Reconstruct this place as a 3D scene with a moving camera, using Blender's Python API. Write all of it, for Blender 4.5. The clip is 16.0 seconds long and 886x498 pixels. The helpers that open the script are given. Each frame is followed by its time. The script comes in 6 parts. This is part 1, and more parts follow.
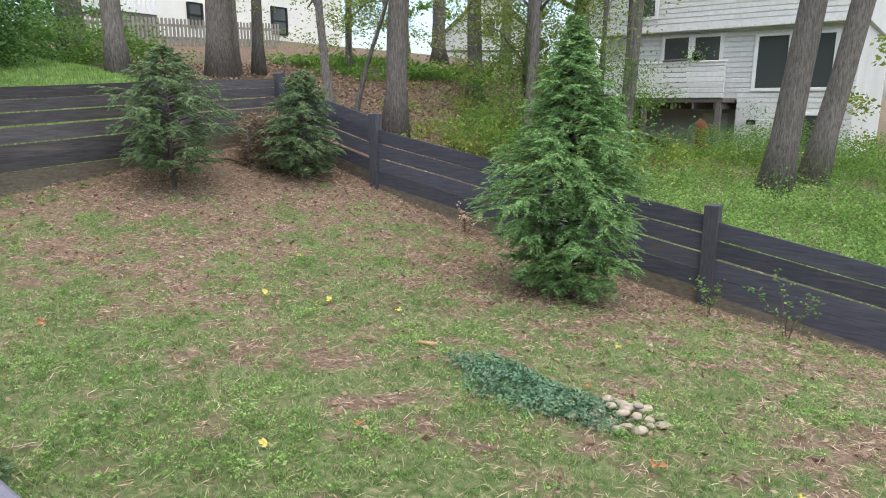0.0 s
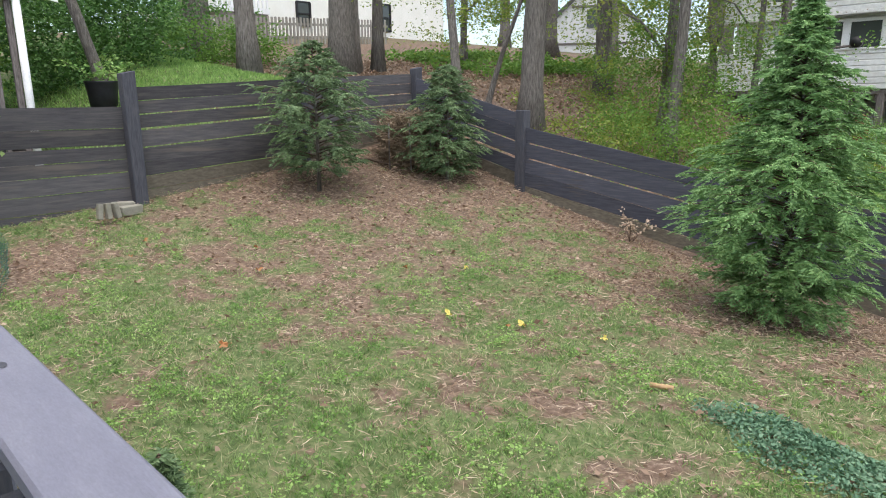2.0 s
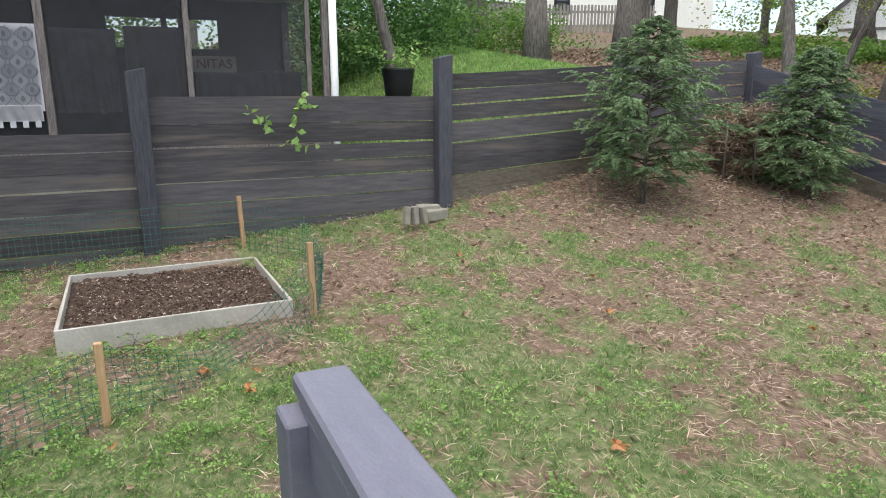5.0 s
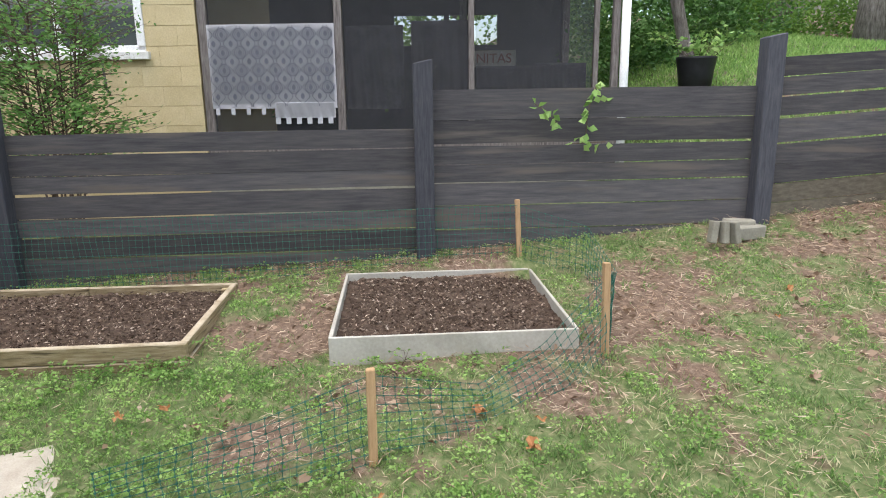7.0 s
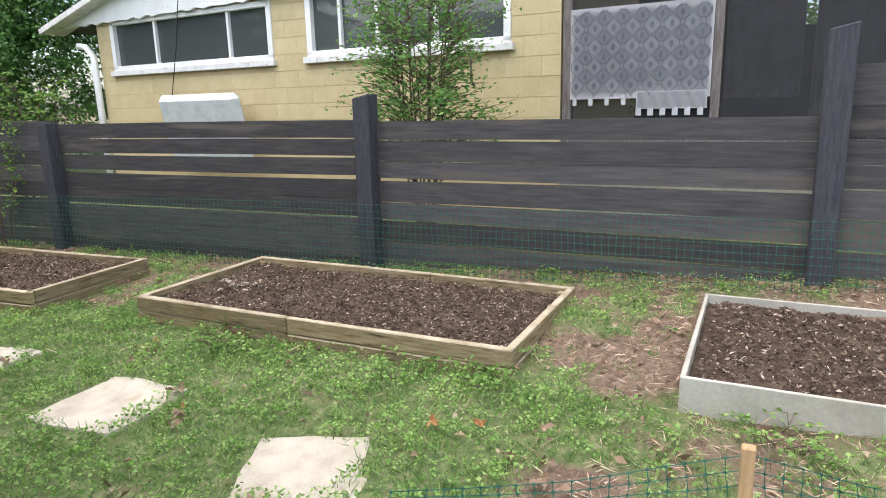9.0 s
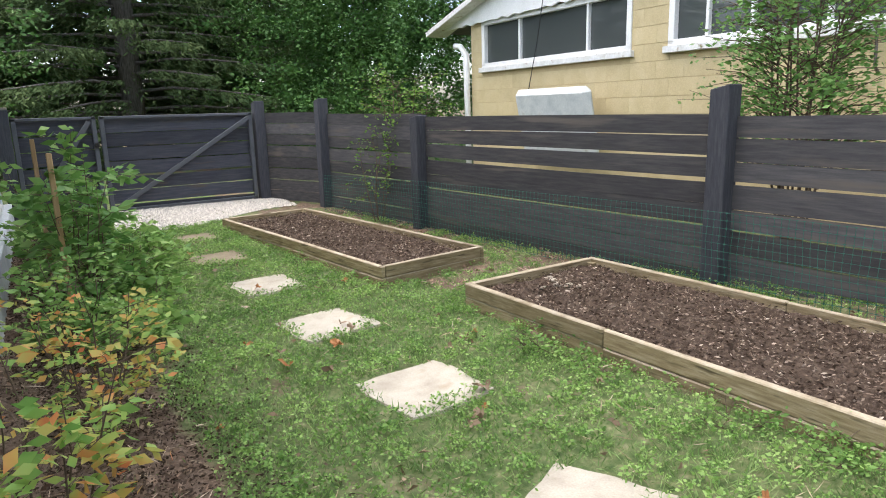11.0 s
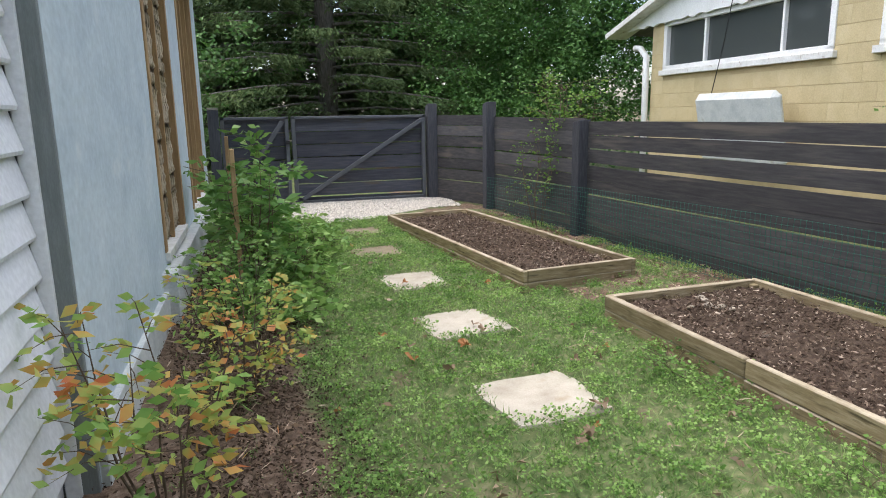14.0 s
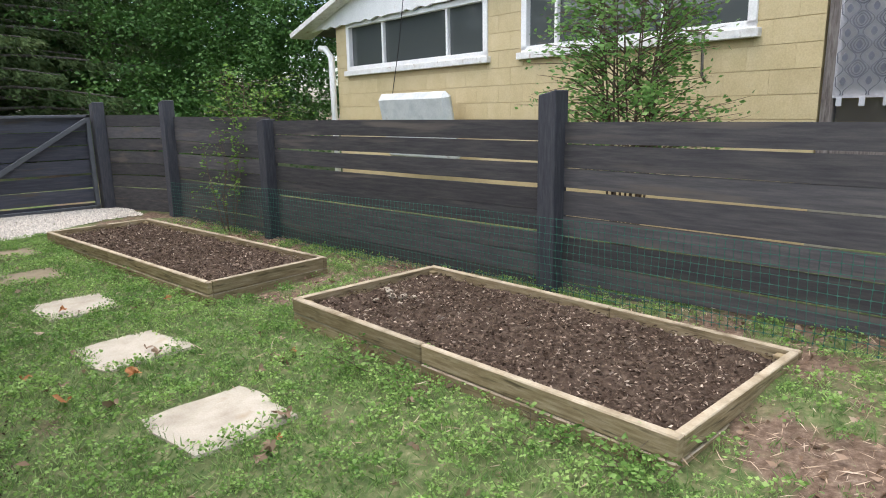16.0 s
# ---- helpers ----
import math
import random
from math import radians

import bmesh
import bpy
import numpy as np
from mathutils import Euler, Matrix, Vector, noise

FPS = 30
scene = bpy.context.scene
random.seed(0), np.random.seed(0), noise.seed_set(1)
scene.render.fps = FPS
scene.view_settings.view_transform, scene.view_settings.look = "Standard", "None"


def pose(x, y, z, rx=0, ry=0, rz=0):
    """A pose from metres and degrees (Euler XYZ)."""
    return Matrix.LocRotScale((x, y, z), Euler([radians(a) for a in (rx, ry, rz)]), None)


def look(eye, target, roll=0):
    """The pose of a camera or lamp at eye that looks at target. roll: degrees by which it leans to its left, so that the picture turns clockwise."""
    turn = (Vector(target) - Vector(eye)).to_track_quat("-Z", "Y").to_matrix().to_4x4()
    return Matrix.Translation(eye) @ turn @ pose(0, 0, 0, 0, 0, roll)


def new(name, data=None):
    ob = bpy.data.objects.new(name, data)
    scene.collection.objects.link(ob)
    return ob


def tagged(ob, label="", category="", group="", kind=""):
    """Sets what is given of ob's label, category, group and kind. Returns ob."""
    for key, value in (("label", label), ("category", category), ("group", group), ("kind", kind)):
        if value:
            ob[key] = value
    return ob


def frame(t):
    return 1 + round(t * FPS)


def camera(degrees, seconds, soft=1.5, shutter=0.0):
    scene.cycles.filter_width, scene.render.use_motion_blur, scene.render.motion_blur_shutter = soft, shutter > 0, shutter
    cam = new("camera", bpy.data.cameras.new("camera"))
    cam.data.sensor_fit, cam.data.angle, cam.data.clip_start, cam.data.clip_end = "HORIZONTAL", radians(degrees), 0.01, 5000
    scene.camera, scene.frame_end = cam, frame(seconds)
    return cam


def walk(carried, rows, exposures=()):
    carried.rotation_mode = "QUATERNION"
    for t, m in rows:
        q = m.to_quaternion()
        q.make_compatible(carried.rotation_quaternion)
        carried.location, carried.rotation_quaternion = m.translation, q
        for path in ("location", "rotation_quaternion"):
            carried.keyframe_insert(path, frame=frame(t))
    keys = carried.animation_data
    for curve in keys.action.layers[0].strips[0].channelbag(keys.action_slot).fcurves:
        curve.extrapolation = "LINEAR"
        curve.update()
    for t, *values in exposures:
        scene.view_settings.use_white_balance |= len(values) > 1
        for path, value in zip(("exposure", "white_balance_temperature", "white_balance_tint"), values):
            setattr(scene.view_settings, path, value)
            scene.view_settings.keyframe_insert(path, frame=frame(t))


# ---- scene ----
cam = camera(68.2, 16.0, 1.0)
PATH = [
    (0, (0.023, 0.016, 1.556), (-1.163, 1.568, 1.124), -0.0),
    (0.5, (-0.244, -0.003, 1.547), (-1.432, 1.546, 1.112), -0.1),
    (1, (-0.515, 0.0, 1.575), (-1.738, 1.52, 1.133), -0.3),
    (1.5, (-0.819, -0.014, 1.576), (-2.128, 1.431, 1.132), -0.6),
    (2, (-1.111, -0.013, 1.563), (-2.487, 1.369, 1.12), -0.6),
    (2.5, (-1.425, 0.018, 1.568), (-2.865, 1.332, 1.123), -0.7),
    (3, (-1.75, -0.006, 1.548), (-3.258, 1.229, 1.101), -0.6),
    (3.5, (-2.049, -0.026, 1.535), (-3.623, 1.126, 1.09), -0.6),
    (3.7, (-2.171, -0.025, 1.528), (-3.769, 1.092, 1.083), -0.5),
    (5.8, (-3.206, -0.044, 1.561), (-5.044, 0.596, 1.104), -0.1),
    (6, (-3.275, -0.05, 1.54), (-5.135, 0.529, 1.087), -0.2),
    (6.5, (-3.483, -0.068, 1.515), (-5.395, 0.303, 1.057), -0.5),
    (7, (-3.664, -0.093, 1.492), (-5.607, 0.04, 1.034), -0.8),
    (7.5, (-3.817, -0.118, 1.469), (-5.761, -0.213, 1.013), -1.0),
    (8, (-3.989, -0.12, 1.455), (-5.908, -0.464, 1.005), -1.4),
    (8.5, (-4.11, -0.164, 1.427), (-5.967, -0.764, 0.986), -1.3),
    (9, (-4.273, -0.249, 1.37), (-6.03, -1.103, 0.937), -1.4),
    (9.5, (-4.417, -0.346, 1.369), (-6.048, -1.42, 0.938), -1.4),
    (10, (-4.491, -0.408, 1.348), (-5.977, -1.678, 0.926), -1.3),
    (10.2, (-4.517, -0.405, 1.351), (-5.934, -1.751, 0.928), -1.3),
    (12.3, (-4.638, -0.362, 1.359), (-5.288, -2.21, 0.954), -1.4),
    (12.5, (-4.657, -0.347, 1.355), (-5.276, -2.205, 0.952), -1.2),
    (13, (-4.704, -0.313, 1.354), (-5.298, -2.181, 0.952), -1.1),
    (13.5, (-4.755, -0.297, 1.357), (-5.346, -2.165, 0.954), -1.1),
    (14, (-4.799, -0.289, 1.361), (-5.416, -2.148, 0.958), -0.9),
    (14.5, (-4.863, -0.289, 1.358), (-5.603, -2.103, 0.951), -0.7),
    (15, (-4.927, -0.294, 1.35), (-5.866, -2.012, 0.94), -0.6),
    (15.5, (-4.988, -0.301, 1.341), (-6.134, -1.887, 0.93), -0.9),
    (16, (-5.044, -0.292, 1.341), (-6.385, -1.716, 0.926), -1.0),
]
walk(cam, [(t, look(eye, target, roll)) for t, eye, target, roll in PATH], [(0.0, 1.28), (3.5, 1.3), (6.0, 1.36), (8.5, 1.6), (10.0, 1.63), (12.5, 1.6), (14.0, 1.48), (16.0, 1.46)])

# ---- world and sun ----
world = bpy.data.worlds.new("world")
scene.world = world
world.use_nodes = True
wn = world.node_tree
sky = wn.nodes.new("ShaderNodeTexSky")
sky.sky_type, sky.sun_disc = "NISHITA", False
sky.sun_elevation, sky.sun_rotation = radians(76), radians(124)
sky.air_density, sky.dust_density, sky.ozone_density = 1.0, 3.0, 1.0
wn.links.new(sky.outputs[0], wn.nodes["Background"].inputs[0])
wn.nodes["Background"].inputs[1].default_value = 0.15
sun = new("sun", bpy.data.lights.new("sun", "SUN"))
sun.data.energy, sun.data.angle, sun.data.color = 1.5, radians(140), (1.0, 0.95, 0.86)
sun.matrix_world = look((2.4, -1.6, 12), (0, 0, 0))

# ---- materials ----
RNG = np.random.default_rng(7)


def material(name, colours, scale=8.0, detail=6.0, rough=0.8, bump=0.2, fine=90.0, stretch=(1, 1, 1), rand=0.0, spec=0.3, island=False, stain=None, obj=True, metal=0.0):
    """Noise between colours on two scales, with relief; rand varies the value from piece to piece."""
    m = bpy.data.materials.new(name)
    m.use_nodes = True
    nt = m.node_tree
    N, L = nt.nodes, nt.links
    b = N["Principled BSDF"]
    b.inputs["Roughness"].default_value = rough
    b.inputs["Specular IOR Level"].default_value = spec
    b.inputs["Metallic"].default_value = metal
    tc = N.new("ShaderNodeTexCoord")
    mp = N.new("ShaderNodeMapping")
    mp.inputs["Scale"].default_value = stretch
    L.new(tc.outputs["Object"], mp.inputs[0])
    src = mp.outputs[0]
    oi = N.new("ShaderNodeObjectInfo")
    if rand > 0 and not island:
        add = N.new("ShaderNodeVectorMath")
        add.operation = "ADD"
        mul = N.new("ShaderNodeMath")
        mul.operation = "MULTIPLY"
        mul.inputs[1].default_value = 37.0
        L.new(oi.outputs["Random"], mul.inputs[0])
        L.new(src, add.inputs[0])
        L.new(mul.outputs[0], add.inputs[1])
        src = add.outputs[0]
    n1 = N.new("ShaderNodeTexNoise")
    n1.inputs["Scale"].default_value, n1.inputs["Detail"].default_value = scale, detail
    n1.inputs["Roughness"].default_value = 0.65
    L.new(src, n1.inputs["Vector"])
    ramp = N.new("ShaderNodeValToRGB")
    e = ramp.color_ramp.elements
    lo, hi = 0.3, 0.7
    while len(e) < len(colours):
        e.new(0.5)
    for i, c in enumerate(colours):
        e[i].position = lo + (hi - lo) * i / max(1, len(colours) - 1)
        e[i].color = (*c, 1)
    L.new(n1.outputs[0], ramp.inputs[0])
    col = ramp.outputs[0]
    n2 = N.new("ShaderNodeTexNoise")
    n2.inputs["Scale"].default_value, n2.inputs["Detail"].default_value = fine, 4
    L.new(src, n2.inputs["Vector"])
    hsv = N.new("ShaderNodeHueSaturation")
    mr = N.new("ShaderNodeMapRange")
    mr.inputs[3].default_value, mr.inputs[4].default_value = 0.78, 1.22
    L.new(n2.outputs[0], mr.inputs[0])
    val = mr.outputs[0]
    if rand > 0:
        r = N.new("ShaderNodeMapRange")
        r.inputs[3].default_value, r.inputs[4].default_value = 1 - rand, 1 + rand
        if island:
            g = N.new("ShaderNodeNewGeometry")
            L.new(g.outputs["Random Per Island"], r.inputs[0])
        else:
            L.new(oi.outputs["Random"], r.inputs[0])
        mm = N.new("ShaderNodeMath")
        mm.operation = "MULTIPLY"
        L.new(val, mm.inputs[0])
        L.new(r.outputs[0], mm.inputs[1])
        val = mm.outputs[0]
    L.new(val, hsv.inputs["Value"])
    L.new(col, hsv.inputs["Color"])
    out = hsv.outputs[0]
    if stain:
        n3 = N.new("ShaderNodeTexNoise")
        n3.inputs["Scale"].default_value, n3.inputs["Detail"].default_value = stain[1], 5
        L.new(src, n3.inputs["Vector"])
        s = N.new("ShaderNodeMapRange")
        s.inputs[1].default_value, s.inputs[2].default_value = stain[2], stain[2] + 0.12
        L.new(n3.outputs[0], s.inputs[0])
        mx = N.new("ShaderNodeMix")
        mx.data_type = "RGBA"
        L.new(s.outputs[0], mx.inputs[0])
        L.new(out, mx.inputs[6])
        mx.inputs[7].default_value = (*stain[0], 1)
        out = mx.outputs[2]
    L.new(out, b.inputs["Base Color"])
    if bump > 0:
        bp = N.new("ShaderNodeBump")
        bp.inputs["Strength"].default_value, bp.inputs["Distance"].default_value = bump, 0.01
        mixh = N.new("ShaderNodeMath")
        mixh.operation = "ADD"
        L.new(n1.outputs[0], mixh.inputs[0])
        L.new(n2.outputs[0], mixh.inputs[1])
        L.new(mixh.outputs[0], bp.inputs["Height"])
        L.new(bp.outputs[0], b.inputs["Normal"])
    return m


def leaf_material(name, colours, rough=0.55, trans=0.25, clump=4.0, share=0.45, spec=0.25):
    """Leaves: hue varies from leaf to leaf and from clump to clump; some light passes through."""
    m = bpy.data.materials.new(name)
    m.use_nodes = True
    N, L = m.node_tree.nodes, m.node_tree.links
    b = N["Principled BSDF"]
    g = N.new("ShaderNodeNewGeometry")
    ramp = N.new("ShaderNodeValToRGB")
    e = ramp.color_ramp.elements
    while len(e) < len(colours):
        e.new(0.5)
    for i, c in enumerate(colours):
        e[i].position = i / max(1, len(colours) - 1)
        e[i].color = (*c, 1)
    tc = N.new("ShaderNodeTexCoord")
    n1 = N.new("ShaderNodeTexNoise")
    n1.inputs["Scale"].default_value, n1.inputs["Detail"].default_value = clump, 3
    L.new(tc.outputs["Object"], n1.inputs["Vector"])
    wide = N.new("ShaderNodeMapRange")
    wide.inputs[1].default_value, wide.inputs[2].default_value = 0.3, 0.7
    L.new(n1.outputs[0], wide.inputs[0])
    both = N.new("ShaderNodeMix")
    both.inputs[0].default_value = share
    L.new(g.outputs["Random Per Island"], both.inputs[2])
    L.new(wide.outputs[0], both.inputs[3])
    L.new(both.outputs[0], ramp.inputs[0])
    L.new(ramp.outputs[0], b.inputs["Base Color"])
    b.inputs["Roughness"].default_value = rough
    b.inputs["Specular IOR Level"].default_value = spec
    t = N.new("ShaderNodeBsdfTranslucent")
    L.new(ramp.outputs[0], t.inputs[0])
    mx = N.new("ShaderNodeMixShader")
    mx.inputs[0].default_value = trans
    L.new(b.outputs[0], mx.inputs[1])
    L.new(t.outputs[0], mx.inputs[2])
    L.new(mx.outputs[0], N["Material Output"].inputs[0])
    return m


def flat_glass(name, tint=(0.06, 0.068, 0.066)):
    m = bpy.data.materials.new(name)
    m.use_nodes = True
    b = m.node_tree.nodes["Principled BSDF"]
    b.inputs["Base Color"].default_value = (*tint, 1)
    b.inputs["Roughness"].default_value = 0.04
    b.inputs["Specular IOR Level"].default_value = 0.6
    return m


FENCE = material("fence_stain", [(0.054, 0.052, 0.056), (0.076, 0.073, 0.075), (0.105, 0.099, 0.094)], 5, 8, 0.8, 0.3, 120, (4, 0.7, 9), 0.3, 0.1, stain=((0.12, 0.106, 0.092), 1.1, 0.58))
FENCE_X = material("fence_stain_back", [(0.048, 0.05, 0.063), (0.066, 0.069, 0.085), (0.092, 0.092, 0.104)], 5, 10, 0.75, 0.35, 120, (0.7, 4, 9), 0.25, 0.15, stain=((0.10, 0.085, 0.07), 2.2, 0.62))
FENCE_MUD = material("muddy_fence_board", [(0.085, 0.075, 0.06), (0.13, 0.115, 0.088), (0.18, 0.16, 0.12)], 4, 8, 0.85, 0.3, 120, (3, 3, 9), 0.2, 0.1)
GATEFRAME = material("gate_frame_paint", [(0.085, 0.09, 0.102), (0.11, 0.115, 0.128)], 6, 6, 0.6, 0.1, 80)
POST = material("post_stain", [(0.044, 0.045, 0.054), (0.06, 0.062, 0.072), (0.085, 0.084, 0.09)], 5, 8, 0.75, 0.2, 90, (14, 14, 1.5), 0.12, 0.15)
RAILM = material("rail_paint", [(0.135, 0.137, 0.17), (0.15, 0.152, 0.186), (0.172, 0.174, 0.206)], 4, 6, 0.55, 0.08, 70, (1.5, 6, 6), 0.05, 0.3, stain=((0.09, 0.09, 0.11), 7, 0.7))
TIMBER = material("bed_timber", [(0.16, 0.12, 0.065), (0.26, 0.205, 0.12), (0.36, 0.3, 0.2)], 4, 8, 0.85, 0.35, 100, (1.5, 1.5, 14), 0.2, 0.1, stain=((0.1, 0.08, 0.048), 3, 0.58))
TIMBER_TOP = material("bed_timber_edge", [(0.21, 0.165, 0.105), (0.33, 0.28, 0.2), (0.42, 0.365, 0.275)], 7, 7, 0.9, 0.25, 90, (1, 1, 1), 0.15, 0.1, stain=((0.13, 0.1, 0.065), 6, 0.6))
WHITEBED = material("white_board", [(0.3, 0.285, 0.24), (0.38, 0.365, 0.315), (0.45, 0.435, 0.385)], 3, 8, 0.6, 0.08, 60, (1, 1, 1), 0.05, stain=((0.32, 0.3, 0.24), 5, 0.62))
SOIL = material("bed_soil", [(0.036, 0.025, 0.019), (0.078, 0.056, 0.042), (0.135, 0.102, 0.079)], 22, 10, 0.95, 1.0, 160, spec=0.04)
STONE = material("slab_stone", [(0.31, 0.275, 0.215), (0.4, 0.362, 0.295), (0.46, 0.425, 0.355)], 6, 8, 0.85, 0.25, 120, rand=0.08, stain=((0.33, 0.27, 0.18), 5, 0.62))
BARK = material("bark", [(0.07, 0.06, 0.052), (0.16, 0.145, 0.128), (0.26, 0.24, 0.215)], 5, 10, 0.95, 1.0, 40, (9, 9, 1.3), 0.25, 0.1)
TWIG = material("twig", [(0.07, 0.05, 0.035), (0.14, 0.1, 0.07)], 20, 4, 0.9, 0.3)
STAKE = material("stake_wood", [(0.3, 0.19, 0.1), (0.42, 0.28, 0.15)], 6, 6, 0.8, 0.2, 80, (12, 12, 1), 0.2)
SIDING = material("white_siding", [(0.66, 0.67, 0.7), (0.74, 0.75, 0.78)], 1.5, 5, 0.5, 0.04, 50, (1, 1, 1), 0.03)
BLUE = material("pale_blue_wall", [(0.38, 0.45, 0.5), (0.46, 0.53, 0.57), (0.52, 0.58, 0.61)], 2.5, 8, 0.7, 0.12, 30, stain=((0.6, 0.63, 0.63), 3.2, 0.63))
# darkened grey: the shadow on the bay's end face is in this colour
SHADED_TRIM = material("shaded_trim", [(0.16, 0.18, 0.18), (0.22, 0.24, 0.24)], 6, 6, 0.6, 0.1, 60, (8, 8, 1))
RAWWOOD = material("raw_stud", [(0.28, 0.17, 0.08), (0.4, 0.26, 0.13)], 5, 6, 0.75, 0.2, 80, (10, 10, 1), 0.1)
BLOCK = material("yellow_block", [(0.445, 0.36, 0.2), (0.5, 0.41, 0.235), (0.54, 0.45, 0.27)], 3, 8, 0.8, 0.3, 70, rand=0.04)
MORTAR = material("yellow_mortar", [(0.4, 0.315, 0.17), (0.46, 0.37, 0.21)], 6, 6, 0.9, 0.2)
WHITE = material("white_paint", [(0.68, 0.68, 0.66), (0.78, 0.78, 0.77)], 5, 7, 0.5, 0.06, 60, stain=((0.4, 0.3, 0.22), 11, 0.7))
OLDWHITE = material("peeling_white_paint", [(0.55, 0.54, 0.5), (0.74, 0.74, 0.72)], 9, 8, 0.7, 0.2, 60, stain=((0.28, 0.19, 0.12), 13, 0.62))
DARKWOOD = material("weathered_post", [(0.06, 0.05, 0.045), (0.15, 0.13, 0.12), (0.24, 0.22, 0.2)], 8, 8, 0.85, 0.3, 90, (10, 10, 1))
# dark grey standing in for shade inside the porch and wall openings
INTERIOR_SHADE = material("interior_shade", [(0.055, 0.055, 0.056), (0.085, 0.085, 0.086)], 2, 4, 0.8, 0.0)
CHAR = material("charcoal_cloth", [(0.05, 0.05, 0.052), (0.075, 0.075, 0.078)], 5, 5, 0.9, 0.1)
GLASS = flat_glass("window_glass")
NET = material("green_netting", [(0.015, 0.09, 0.065), (0.03, 0.14, 0.1)], 20, 3, 0.5, 0.0)
BLACK = material("black_plastic", [(0.012, 0.012, 0.013), (0.022, 0.022, 0.023)], 8, 3, 0.45, 0.05)
GRAVEL = material("white_gravel", [(0.42, 0.38, 0.33), (0.58, 0.54, 0.48), (0.68, 0.64, 0.58)], 30, 8, 0.9, 0.6, 150, rand=0.3, island=True)
ROCK = material("pale_rock", [(0.2, 0.17, 0.125), (0.32, 0.28, 0.22), (0.42, 0.37, 0.3)], 12, 8, 0.9, 0.5, 60, rand=0.15)
CONCRETE = material("concrete", [(0.17, 0.16, 0.125), (0.27, 0.26, 0.21)], 8, 8, 0.9, 0.3, 80)
CREAM = material("cream_stucco", [(0.72, 0.71, 0.64), (0.8, 0.79, 0.73)], 1.0, 6, 0.8, 0.05, 20)
FARWHITE = material("far_white_siding", [(0.6, 0.6, 0.58), (0.7, 0.7, 0.69)], 0.6, 6, 0.6, 0.05, 12, rand=0.04)
PICKET = material("grey_picket", [(0.2, 0.19, 0.16), (0.32, 0.3, 0.26)], 3, 6, 0.9, 0.1, 40, rand=0.15)
ROOF = material("roof_shingle", [(0.09, 0.09, 0.09), (0.16, 0.155, 0.15)], 6, 8, 0.9, 0.2)
RUST = material("rusty_brown", [(0.12, 0.035, 0.02), (0.19, 0.06, 0.035)], 8, 5, 0.8, 0.1)
GREEN_GRASS = leaf_material("grass_blade", [(0.07, 0.135, 0.04), (0.15, 0.24, 0.085), (0.26, 0.34, 0.145), (0.42, 0.4, 0.235), (0.64, 0.55, 0.39)], 0.6, 0.3, 2.2, 0.5)
CLOVER = leaf_material("ground_weed", [(0.075, 0.175, 0.04), (0.21, 0.36, 0.09), (0.42, 0.58, 0.2)], 0.5, 0.4, 3)
STRAW = leaf_material("dry_straw", [(0.28, 0.185, 0.12), (0.46, 0.35, 0.25), (0.68, 0.58, 0.45)], 0.8, 0.1)
DRYLEAF = leaf_material("dry_leaf", [(0.12, 0.072, 0.045), (0.2, 0.132, 0.086), (0.31, 0.225, 0.16), (0.5, 0.41, 0.31)], 0.75, 0.15)
ORANGELEAF = leaf_material("orange_leaf", [(0.26, 0.1, 0.04), (0.38, 0.17, 0.07), (0.44, 0.28, 0.14)], 0.75, 0.2, 30)
YELLOWLEAF = leaf_material("yellow_leaf", [(0.6, 0.48, 0.08), (0.62, 0.55, 0.2)], 0.7, 0.2)
CONIFER = leaf_material("conifer_spray", [(0.075, 0.16, 0.055), (0.165, 0.3, 0.105), (0.3, 0.46, 0.18)], 0.55, 0.25, 7)
CONIFER_DK = leaf_material("conifer_spray_dark", [(0.07, 0.12, 0.055), (0.13, 0.2, 0.09), (0.21, 0.3, 0.14)], 0.55, 0.2, 7)
SPRUCE = leaf_material("spruce_needle", [(0.05, 0.085, 0.035), (0.09, 0.135, 0.052), (0.16, 0.205, 0.085)], 0.7, 0.2, 0.9, 0.55, 0.1)
WOODLEAF = leaf_material("woodland_leaf", [(0.07, 0.16, 0.025), (0.13, 0.25, 0.045), (0.22, 0.34, 0.07)], 0.5, 0.4)
YELLOWWOOD = leaf_material("yellowing_leaf", [(0.1, 0.18, 0.03), (0.2, 0.28, 0.05), (0.36, 0.36, 0.08)], 0.5, 0.4)
SHRUB = leaf_material("shrub_leaf", [(0.06, 0.15, 0.035), (0.14, 0.28, 0.07), (0.3, 0.46, 0.15)], 0.45, 0.42, 5)
HEDGELEAF = leaf_material("dark_broad_leaf", [(0.03, 0.085, 0.018), (0.065, 0.15, 0.035), (0.12, 0.23, 0.06)], 0.5, 0.25, 1.2, 0.55)
IVY = leaf_material("ivy_leaf", [(0.05, 0.12, 0.065), (0.11, 0.21, 0.12), (0.2, 0.31, 0.19)], 0.5, 0.15, 6)
BLUEBERRY = leaf_material("berry_leaf", [(0.12, 0.26, 0.05), (0.2, 0.38, 0.09), (0.3, 0.48, 0.12), (0.46, 0.54, 0.15), (0.66, 0.42, 0.12), (0.68, 0.24, 0.1), (0.6, 0.16, 0.08)], 0.5, 0.45, 5, 0.6)


# ---- mesh helpers ----
def link_mesh(name, me, mat, parent=None, label=""):
    me.materials.append(mat)
    ob = new(name, me)
    if parent:
        ob.parent = parent
    if label:
        ob["label"] = label
    return ob


